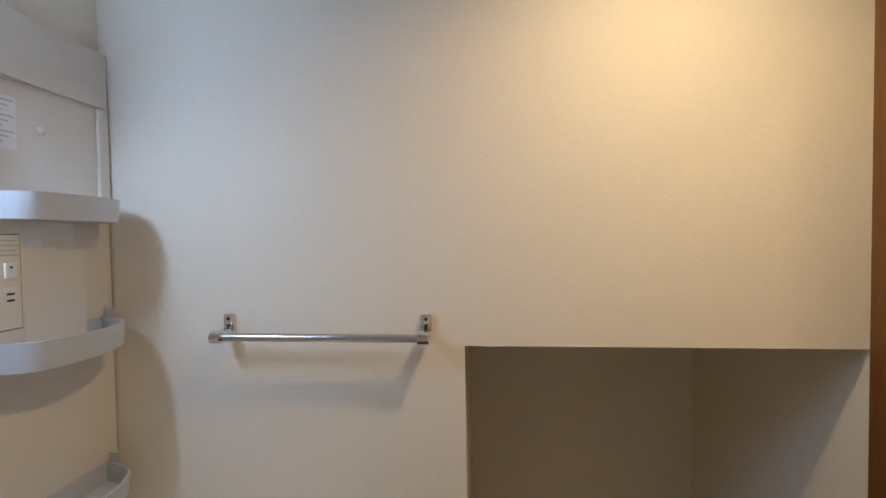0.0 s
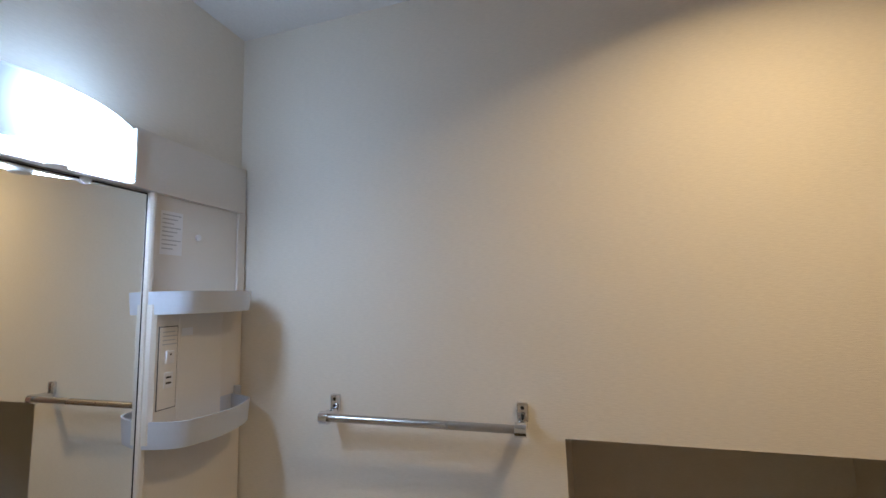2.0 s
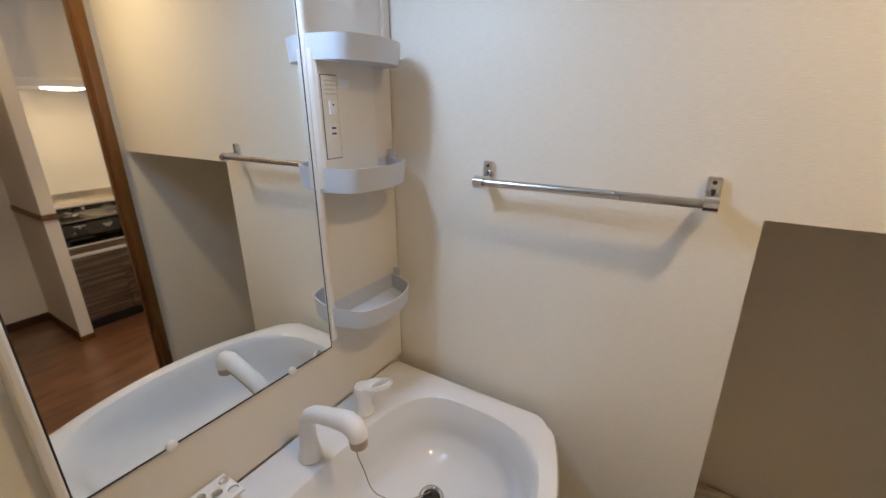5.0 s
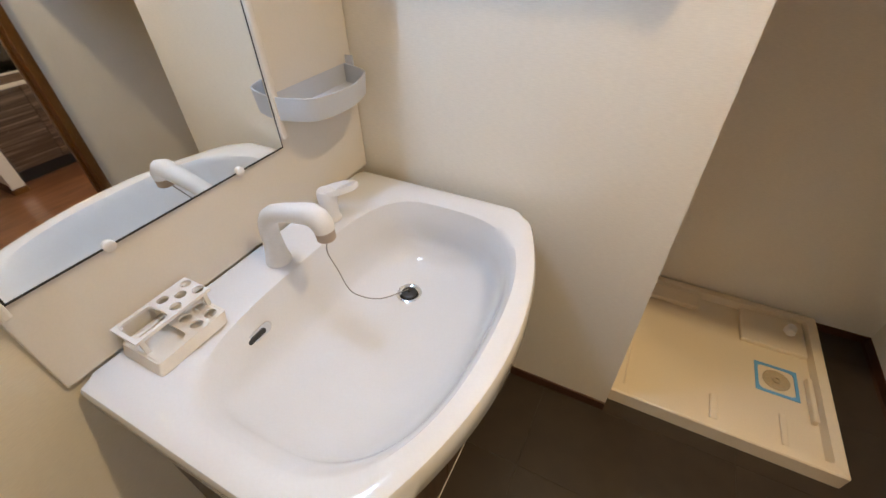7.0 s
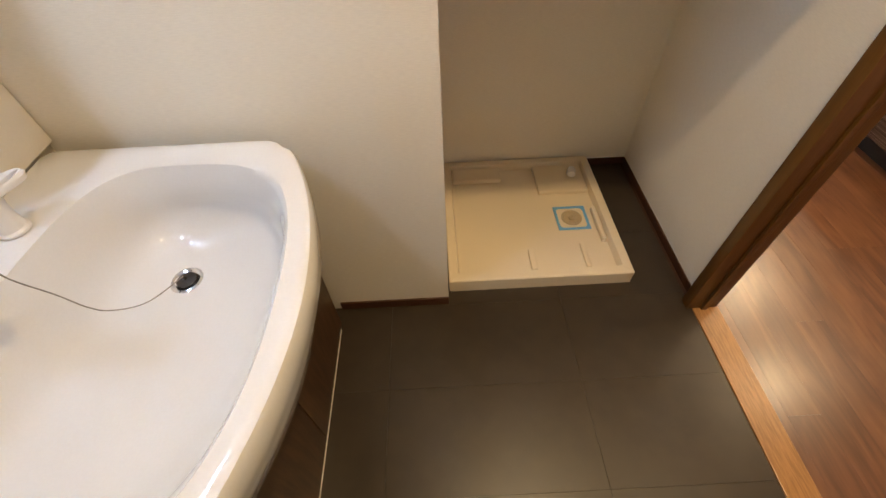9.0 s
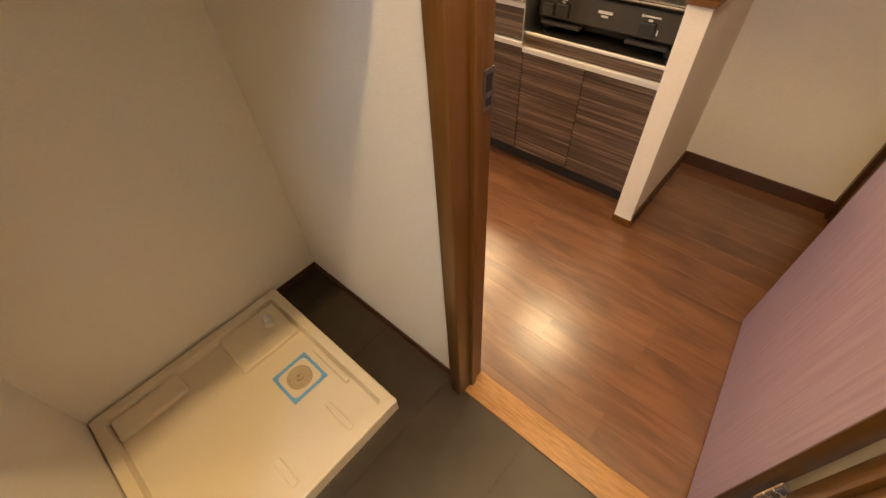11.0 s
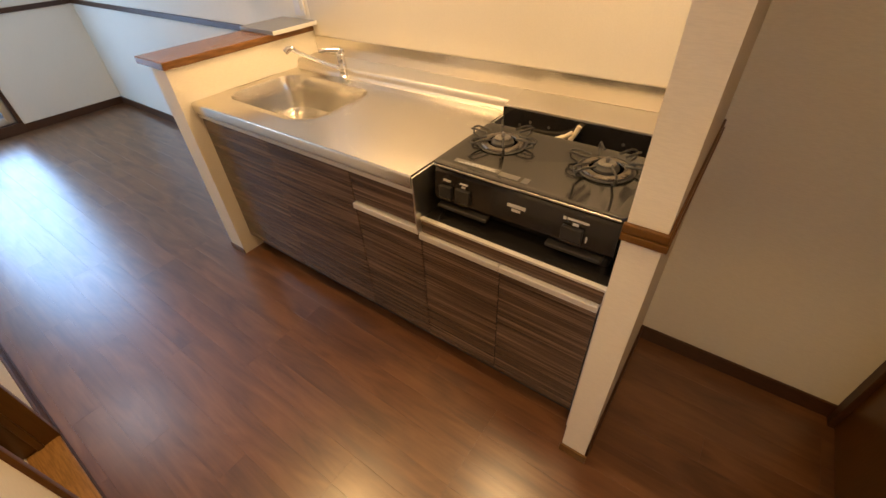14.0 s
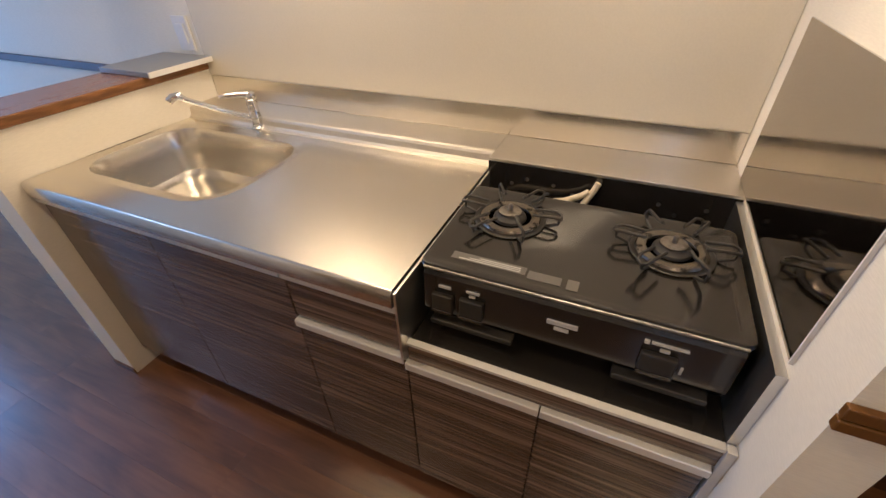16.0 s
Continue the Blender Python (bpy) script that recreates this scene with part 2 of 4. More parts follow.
def lathe_into(bm, centre, profile, sides=24, axis="Z"):
    """A turned shape: profile rows of radius and height above the centre."""
    turn = {"Z": Matrix(), "X": Matrix.Rotation(radians(90), 4, "Y"), "Y": Matrix.Rotation(radians(-90), 4, "X")}[axis]
    rings = []
    for r, h in profile:
        rings.append([bm.verts.new(Vector(centre) + turn @ Vector((r * math.cos(q), r * math.sin(q), h))) for q in (2 * math.pi * i / sides for i in range(sides))])
    for r, s in zip(rings, rings[1:]):
        for i in range(sides):
            bm.faces.new((r[i], r[(i + 1) % sides], s[(i + 1) % sides], s[i]))
    bm.faces.new(rings[0][::-1]), bm.faces.new(rings[-1])


def rings_into(bm, rings, cap_first=False, cap_last=False):
    made = [[bm.verts.new(p) for p in ring] for ring in rings]
    for r, s in zip(made, made[1:]):
        for i in range(len(r)):
            bm.faces.new((r[i], r[(i + 1) % len(r)], s[(i + 1) % len(r)], s[i]))
    if cap_first:
        bm.faces.new(made[0][::-1])
    if cap_last:
        bm.faces.new(made[-1])


def plate_into(bm, outline, z0, z1):
    """A flat plate with an outline of (x, y)."""
    rings_into(bm, [[(x, y, z0) for x, y in outline], [(x, y, z1) for x, y in outline]], True, True)


def rounded_rect(x0, x1, y0, y1, r, z, steps=6):
    out = []
    for cx, cy, q0 in ((x1 - r, y1 - r, 0), (x0 + r, y1 - r, 90), (x0 + r, y0 + r, 180), (x1 - r, y0 + r, 270)):
        out += [(cx + r * math.cos(radians(q0 + 90 * d / steps)), cy + r * math.sin(radians(q0 + 90 * d / steps)), z) for d in range(steps + 1)]
    return out


def part(name, bm, mat, parent=None, label="", smooth=False):
    bmesh.ops.recalc_face_normals(bm, faces=bm.faces)
    data = bpy.data.meshes.new(name)
    if smooth:
        for f in bm.faces:
            f.smooth = True
        for e in bm.edges:
            if len(e.link_faces) == 2 and e.calc_face_angle() > radians(38):
                e.smooth = False
    bm.to_mesh(data)
    bm.free()
    data.materials.append(mat)
    ob = new(name, data)
    if parent:
        ob.parent = parent
        ob.matrix_parent_inverse = parent.matrix_basis.inverted() if parent.parent is None else Matrix()
    return tagged(ob, label=label)


def block(name, x0, x1, y0, y1, z0, z1, mat, parent=None, label="", bevel=0.0):
    bm = bmesh.new()
    box_into(bm, x0, x1, y0, y1, z0, z1, bevel)
    return part(name, bm, mat, parent, label)


def thing(name, place, label, category, group="", kind=""):
    ob = new(name)
    ob.empty_display_size = 0.05
    ob.matrix_basis = Matrix.Translation(place)
    return tagged(ob, label, category, group, kind)


def structure(name, pieces, mat, label, category, bevel=0.0):
    """A piece of the setting: boxes that butt end to end, in one mesh."""
    bm = bmesh.new()
    for p in pieces:
        box_into(bm, *p, bevel)
    return tagged(part(name, bm, mat), label, category, "", "structure")


# ---- large structure ----
CEIL = 2.45
X_EAST, X_KIT = 1.75, 1.81
DOOR_S, DOOR_N, DOOR_TOP = -0.76, -0.077, 2.075
NICHE_X, NICHE_Y, NICHE_TOP = 0.885, 0.735, 1.333
X_BACK, X_NOOK, Y_PART0, Y_PART1, X_PART = 3.53, 3.36, -0.155, -0.082, 2.757
Y_NORTH, Y_NOOK, X_WIN0, X_WIN = 4.85, -0.775, 1.93, 2.735
S_END, CLOSET0, CLOSET1 = -1.75, 0.84, 1.36

structure("wall_west", [(-0.12, 0, S_END, 0.0, 0, CEIL)], WALLPAPER, "cream textured wallpaper wall behind the vanity", "wall")
structure("wall_north", [(-0.12, NICHE_X, 0, 0.10, 0, CEIL), (NICHE_X, X_EAST, 0, 0.10, NICHE_TOP, CEIL)], WALLPAPER, "cream textured wallpaper wall above a washing machine niche", "wall")
structure("wall_niche_side", [(NICHE_X - 0.08, NICHE_X, 0.10, NICHE_Y, 0, NICHE_TOP + 0.1)], WALLPAPER, "cream wallpaper side of the washing machine niche", "wall")
structure("wall_niche_back", [(NICHE_X - 0.08, X_EAST, NICHE_Y, NICHE_Y + 0.08, 0, NICHE_TOP + 0.1)], WALLPAPER, "cream wallpaper back of the washing machine niche", "wall")
structure("ceiling_niche", [(NICHE_X, X_EAST, 0.10, NICHE_Y, NICHE_TOP, NICHE_TOP + 0.06)], WALLPAPER, "cream papered soffit of the niche", "ceiling")
structure("wall_south", [(-0.12, X_EAST, S_END - 0.1, S_END, 0, CEIL)], WALLPAPER, "plain cream wallpaper wall", "wall")
structure("wall_east", [(X_EAST, X_KIT, DOOR_N + 0.04, CLOSET0, 0, CEIL), (X_EAST, X_KIT, S_END, DOOR_S - 0.04, 0, CEIL),
                        (X_EAST, X_KIT, DOOR_S - 0.04, DOOR_N + 0.04, DOOR_TOP + 0.04, CEIL)], WALLPAPER, "cream wallpaper wall with a doorway to the kitchen", "wall")
structure("wall_kitchen_back", [(X_BACK, X_BACK + 0.12, Y_PART1, Y_NORTH + 0.12, 0, CEIL)], WALLPAPER, "white wallpaper wall behind the kitchen and along the living room", "wall")
structure("wall_partition", [(X_PART, X_BACK, Y_PART0, Y_PART1, 0, CEIL)], WALLPAPER, "thin cream partition beside the stove", "wall")
structure("wall_nook_back", [(X_NOOK, X_BACK, Y_NOOK - 0.1, Y_PART0, 0, CEIL)], WALLPAPER, "cream wallpaper back of the refrigerator nook", "wall")
structure("wall_nook_side", [(X_KIT, X_NOOK, Y_NOOK - 0.1, Y_NOOK, 2.08, CEIL), (X_KIT, 2.50, Y_NOOK - 0.1, Y_NOOK, 0, 2.08)], WALLPAPER, "cream wallpaper wall above a brown door", "wall")
structure("wall_living_west", [(1.69, X_KIT, CLOSET1 + 0.04, Y_NORTH, 0, CEIL), (X_EAST, X_KIT, CLOSET0, CLOSET1 + 0.04, 2.05, CEIL)], WALLPAPER, "white wallpaper wall of the living room", "wall")
structure("wall_closet", [(1.15, 1.25, CLOSET0, 2.0, 0, CEIL), (1.25, 1.69, 1.9, 2.0, 0, CEIL)], WALLPAPER, "plain cream wall behind a doorway", "wall")
structure("wall_living_north", [(X_WIN, X_BACK, Y_NORTH, Y_NORTH + 0.12, 0, CEIL), (X_WIN0, X_WIN, Y_NORTH, Y_NORTH + 0.12, 2.05, CEIL),
                                (1.69, X_WIN0, Y_NORTH, Y_NORTH + 0.12, 0, CEIL)], WALLPAPER, "white wallpaper wall beside a sliding window", "wall")
structure("ceiling_washroom", [(-0.12, X_EAST, S_END - 0.1, 0.10, CEIL, CEIL + 0.1)], CEILING, "white papered ceiling", "ceiling")
structure("ceiling_living", [(X_EAST, X_BACK + 0.12, Y_NOOK - 0.1, Y_NORTH + 0.12, CEIL, CEIL + 0.1), (1.15, X_EAST, CLOSET0, 2.0, CEIL, CEIL + 0.1)], CEILING, "white papered ceiling", "ceiling")
FLOOR_W = structure("floor_washroom", [(-0.12, 1.735, S_END, NICHE_Y, -0.08, -0.003)], VINYL_JOINT, "dark grey vinyl tile floor", "floor")
FLOOR_L = structure("floor_living", [(1.15, X_BACK, Y_NOOK - 0.1, Y_NORTH, -0.09, -0.0015)], UNDER, "glossy red-brown wooden plank floor", "floor")

# ---- trim ----
structure("baseboard_washroom", [(0.50, NICHE_X, -0.006, 0, 0, 0.04), (X_EAST - 0.006, X_EAST, DOOR_N + 0.045, NICHE_Y - 0.006, 0, 0.035),
                                 (NICHE_X, X_EAST, NICHE_Y - 0.006, NICHE_Y, 0, 0.035)], DARK_BASE, "thin dark brown baseboard", "baseboard", 0.0015)
structure("baseboard_nook", [(X_NOOK - 0.009, X_NOOK, Y_NOOK, Y_PART0 - 0.009, 0, 0.065), (X_PART + 0.02, X_NOOK, Y_PART0 - 0.009, Y_PART0, 0, 0.065)], DARK_BASE, "dark brown baseboard", "baseboard", 0.002)
structure("baseboard_living", [(X_WIN, X_BACK - 0.009, Y_NORTH - 0.009, Y_NORTH, 0, 0.065), (X_BACK - 0.009, X_BACK, 1.81, Y_NORTH, 0, 0.065),
                               (X_KIT, X_KIT + 0.009, CLOSET1 + 0.05, Y_NORTH, 0, 0.065), (X_KIT, X_KIT + 0.009, DOOR_N + 0.05, CLOSET0, 0, 0.065)], DARK_BASE, "dark brown baseboard", "baseboard", 0.002)
structure("trim_partition_foot", [(X_PART - 0.007, X_PART, Y_PART0 - 0.008, Y_PART1 + 0.004, 0, 0.038)], BROWN, "brown foot of the partition", "trim", 0.002)
structure("trim_living", [(X_WIN + 0.002, X_BACK - 0.012, Y_NORTH - 0.012, Y_NORTH, 0.865, 0.90), (X_BACK - 0.012, X_BACK, 1.91, Y_NORTH, 0.865, 0.90)], DARK_BASE, "dark brown chair rail", "trim", 0.003)
structure("trim_partition", [(X_PART - 0.012, X_PART, Y_PART0 - 0.009, Y_PART1 + 0.004, 0.865, 0.882), (X_PART - 0.011, X_PART, Y_PART0 - 0.006, Y_PART1 + 0.004, 0.884, 0.902),
                             (X_PART, X_NOOK, Y_PART0 - 0.009, Y_PART0, 0.865, 0.882), (X_PART, X_NOOK, Y_PART0 - 0.006, Y_PART0, 0.884, 0.902)], BROWN, "brown grooved chair rail round the partition", "trim", 0.002)


# ---- doors and windows ----
def jamb(name, x0, x1, y0, y1, z0, z1, parent, stop):
    """A door post with a stop strip along its inner face."""
    bm = bmesh.new()
    box_into(bm, x0, x1, y0, y1, z0, z1, 0.003)
    box_into(bm, *stop, 0.002)
    return part(name, bm, BROWN, parent, smooth=True)


frame_ob = thing("door_1", (1.78, -0.42, 0), "brown wooden door frame standing open to the kitchen", "door", kind="structure")
north_post = jamb("jamb", 1.713, 1.82, DOOR_N, -0.037, 0, DOOR_TOP, frame_ob, (1.762, 1.782, DOOR_N - 0.010, DOOR_N + 0.002, 0, DOOR_TOP - 0.01))
south_post = jamb("jamb", 1.713, 1.82, DOOR_S - 0.04, DOOR_S, 0, DOOR_TOP, frame_ob, (1.762, 1.782, DOOR_S - 0.002, DOOR_S + 0.010, 0, DOOR_TOP - 0.01))
block("head", 1.713, 1.82, DOOR_S - 0.04, -0.037, DOOR_TOP, DOOR_TOP + 0.04, BROWN, frame_ob, bevel=0.003)
block("threshold", 1.735, 1.825, DOOR_S, DOOR_N, -0.03, 0.004, SILL_WOOD, frame_ob, "light orange-brown wooden threshold", 0.002)
strike = block("strike_plate", 1.792, 1.819, DOOR_N - 0.003, DOOR_N + 0.001, 0.962, 1.030, WORN, north_post, "worn metal strike plate", 0.001)
bm = bmesh.new()
for z0, z1 in ((0.970, 0.984), (0.994, 1.022)):
    box_into(bm, 1.797, 1.812, DOOR_N - 0.0035, DOOR_N - 0.0028, z0, z1)
part("latch_hole", bm, BLACK_MATT, north_post)
for z in (0.345, 1.78):
    bm = bmesh.new()
    tube_into(bm, [(1.826, -0.752, z), (1.826, -0.752, z + 0.10)], 0.0065)
    for k in (0.033, 0.066):
        tube_into(bm, [(1.826, -0.752, z + k), (1.826, -0.752, z + k + 0.002)], 0.0072)
    box_into(bm, 1.792, 1.822, DOOR_S - 0.001, DOOR_S + 0.003, z, z + 0.10)
    part("hinge", bm, CHROME, south_post, "chrome hinge", True)
block("sticker", 1.765, 1.790, DOOR_S + 0.0006, DOOR_S + 0.0024, 0.428, 0.464, WHITE_PAPER, south_post, "small white and blue maker's sticker")
block("print", 1.770, 1.785, DOOR_S + 0.0026, DOOR_S + 0.003, 0.436, 0.456, BLUE_TAPE, south_post, "blue printed square")

leaf = thing("open_door", (1.84, -0.74, 0), "lilac-brown laminate door leaf standing open against the kitchen wall", "door")
LEAF = Matrix.Translation((1.838, -0.724, 0)) @ Matrix.Rotation(math.atan2(0.059, 0.727), 4, "Z")


def leaf_part(name, boxes, mat, parent, label="", bevel=0.002):
    bm = bmesh.new()
    for b in boxes:
        box_into(bm, *b, bevel)
    bmesh.ops.transform(bm, matrix=LEAF, verts=bm.verts)
    return part(name, bm, mat, parent, label, True)


panel = leaf_part("panel", [(0.002, 0.727, -0.034, 0, 0.012, 2.065)], LILAC, leaf)
leaf_part("edge_strip", [(-0.001, 0.0015, -0.033, -0.001, 0.013, 2.064), (0.7275, 0.7295, -0.033, -0.001, 0.013, 2.064)], BROWN, panel, "brown edge banding")
handle = leaf_part("door_handle", [(0.655, 0.700, 0.000, 0.007, 0.905, 1.005)], ALU, leaf, "brushed metal lever handle", 0.003)
bm = bmesh.new()
tube_into(bm, [LEAF @ Vector(p) for p in ((0.677, 0.005, 0.970), (0.677, 0.042, 0.970), (0.672, 0.050, 0.970), (0.570, 0.052, 0.970))], 0.0095)
part("lever", bm, ALU, handle, smooth=True)

side_door = thing("door_2", (2.93, Y_NOOK, 0), "closed dark brown wooden door beside the nook", "door", kind="structure")
block("panel", 2.54, 3.315, Y_NOOK - 0.05, Y_NOOK - 0.012, 0.008, 2.04, BROWN, side_door)
block("jamb", 3.316, X_NOOK - 0.001, Y_NOOK - 0.09, Y_NOOK + 0.006, 0, 2.08, DARK_BASE, side_door, bevel=0.002)
block("jamb", 2.50, 2.539, Y_NOOK - 0.09, Y_NOOK + 0.006, 0, 2.08, DARK_BASE, side_door, bevel=0.002)
block("head", 2.54, 3.315, Y_NOOK - 0.09, Y_NOOK + 0.006, 2.041, 2.08, DARK_BASE, side_door)

closet = thing("door_3", (1.78, 1.1, 0), "brown framed doorway beside the living room with an orange wooden threshold", "door", kind="structure")
jamb("jamb", 1.70, 1.822, CLOSET1, CLOSET1 + 0.04, 0, 2.05, closet, (1.755, 1.775, CLOSET1 - 0.010, CLOSET1 + 0.002, 0.005, 2.04))
jamb("jamb", 1.752, 1.822, CLOSET0 - 0.001, CLOSET0 + 0.03, 0, 2.05, closet, (1.760, 1.775, CLOSET0 + 0.028, CLOSET0 + 0.04, 0.005, 2.04))
block("threshold", 1.72, 1.818, CLOSET0 + 0.03, CLOSET1, -0.03, 0.004, SILL_WOOD, closet, "orange-brown wooden threshold", 0.002)
block("track", 1.705, 1.7195, CLOSET0 + 0.03, CLOSET1, -0.02, 0.005, CREAM_PLASTIC, closet, "cream floor track")

# sliding balcony window with two aluminium sashes
win = thing("window_1", (2.3, Y_NORTH, 0), "aluminium sliding balcony window in a dark brown casing", "window", kind="structure")
block("window_casing", X_WIN - 0.028, X_WIN - 0.001, Y_NORTH - 0.012, Y_NORTH + 0.10, 0.085, 2.05, DARK_BASE, win, bevel=0.002)
block("window_casing", X_WIN0 + 0.001, X_WIN0 + 0.028, Y_NORTH - 0.012, Y_NORTH + 0.10, 0.085, 2.05, DARK_BASE, win, bevel=0.002)
block("window_sill", X_WIN0 + 0.001, X_WIN - 0.001, Y_NORTH - 0.014, Y_NORTH + 0.11, 0, 0.084, DARK_BASE, win, bevel=0.002)
block("head", X_WIN0 + 0.029, X_WIN - 0.029, Y_NORTH - 0.012, Y_NORTH + 0.10, 2.02, 2.05, DARK_BASE, win)
GLASS = bpy.data.materials.new("window_glass")
GLASS.use_nodes = True
GLASS.node_tree.nodes["Principled BSDF"].inputs["Transmission Weight"].default_value = 1.0
GLASS.node_tree.nodes["Principled BSDF"].inputs["Roughness"].default_value = 0.0
GLASS.node_tree.nodes["Principled BSDF"].inputs["IOR"].default_value = 1.05
GLASS.node_tree.nodes["Principled BSDF"].inputs["Base Color"].default_value = (0.93, 0.97, 1.0, 1)
mid = (X_WIN0 + X_WIN) / 2
for x0, x1, y in ((mid - 0.03, X_WIN - 0.03, Y_NORTH + 0.025), (X_WIN0 + 0.03, mid + 0.03, Y_NORTH + 0.065)):
    bm = bmesh.new()
    for b in ((x0, x0 + 0.05, 0.09, 2.015), (x1 - 0.06, x1, 0.09, 2.015), (x0 + 0.05, x1 - 0.06, 0.09, 0.15), (x0 + 0.05, x1 - 0.06, 1.965, 2.015)):
        box_into(bm, b[0], b[1], y - 0.014, y + 0.014, b[2], b[3], 0.003)
    sash = part("window_frame", bm, ALU, win, "silver aluminium sash", True)
    pane = block("pane", x0 + 0.051, x1 - 0.061, y - 0.003, y + 0.003, 0.151, 1.964, GLASS, sash, "clear glass")
    pane.visible_shadow = False

balcony = structure("ground", [(-400, 400, Y_NORTH + 0.12, 800, -0.25, -0.06)], CONCRETE, "pale concrete balcony floor and ground beyond", "ground")
structure("wall_balcony", [(0.2, 5.2, 6.05, 6.17, -0.06, 0.66)], CONCRETE, "pale painted balcony parapet", "wall")
bm = bmesh.new()
box_into(bm, 0.2, 5.2, 6.02, 6.20, 0.66, 0.70, 0.008)
tagged(part("trim_balcony", bm, ALU), "aluminium coping on the balcony parapet", "coping", "", "structure")

# ---- washroom: vanity ----
VY0, VY1, VMID = -0.862, -0.028, -0.445


def basin_outline(n, grow=0.0, drop=0.0):
    """Outer edge of the basin: straight back and sides, bowed front with rounded corners."""
    half, pts = (VY1 - VY0) / 2 - 0.005 + grow, []
    corner, front = 0.545 + grow, 0.655 + grow
    for k in range(n):
        u = k / (n - 1)
        y = VMID + half * (1 - 2 * u)
        v = (y - VMID) / half
        pts.append((corner + (front - corner) * (1 - v * v), y))
    out = [(0.022, VMID + half)]
    r = 0.045
    x1, y1 = pts[0]
    out += [(x1 - r, y1)] + [(x1 - r + r * math.sin(q), y1 - r + r * math.cos(q)) for q in (0.35, 0.75, 1.1)]
    out += [p for p in pts if abs(p[1] - VMID) < half - r * 0.75]
    out += [(x1 - r + r * math.sin(q), 2 * VMID - y1 + r - r * math.cos(q)) for q in (1.1, 0.75, 0.35)] + [(x1 - r, 2 * VMID - y1)]
    out += [(0.022, VMID - half)]
    return out


def resample(outline, n, centre):
    """n points on a closed outline, one for each even angle about the centre."""
    pts = [Vector((x, y)) - Vector(centre) for x, y in outline]
    out = []
    for i in range(n):
        q = 2 * math.pi * i / n
        d, best = Vector((math.cos(q), math.sin(q))), 0.0
        for a, b in zip(pts, pts[1:] + pts[:1]):
            e = b - a
            det = e.x * d.y - e.y * d.x
            if abs(det) < 1e-9:
                continue
            s, m = (a.y * e.x - a.x * e.y) / det, (a.y * d.x - a.x * d.y) / det
            if s > 0 and -1e-6 <= m <= 1 + 1e-6:
                best = max(best, s)
        out.append(Vector(centre) + best * d)
    return out


def bowl_outline():
    """Inner edge of the bowl: back nearly straight, front bowed."""
    out = []
    for i in range(120):
        q = 2 * math.pi * i / 120
        c, s = math.cos(q), math.sin(q)
        deep = 0.235 if c > 0 else 0.195
        y = VMID - 0.005 + 0.350 * math.copysign(abs(s) ** 0.62, s)
        x = 0.335 + deep * math.copysign(abs(c) ** 0.60, c) + (0.032 * (1 - ((y - VMID) / 0.35) ** 2) if c > 0 else 0)
        out.append((x, y))
    return out


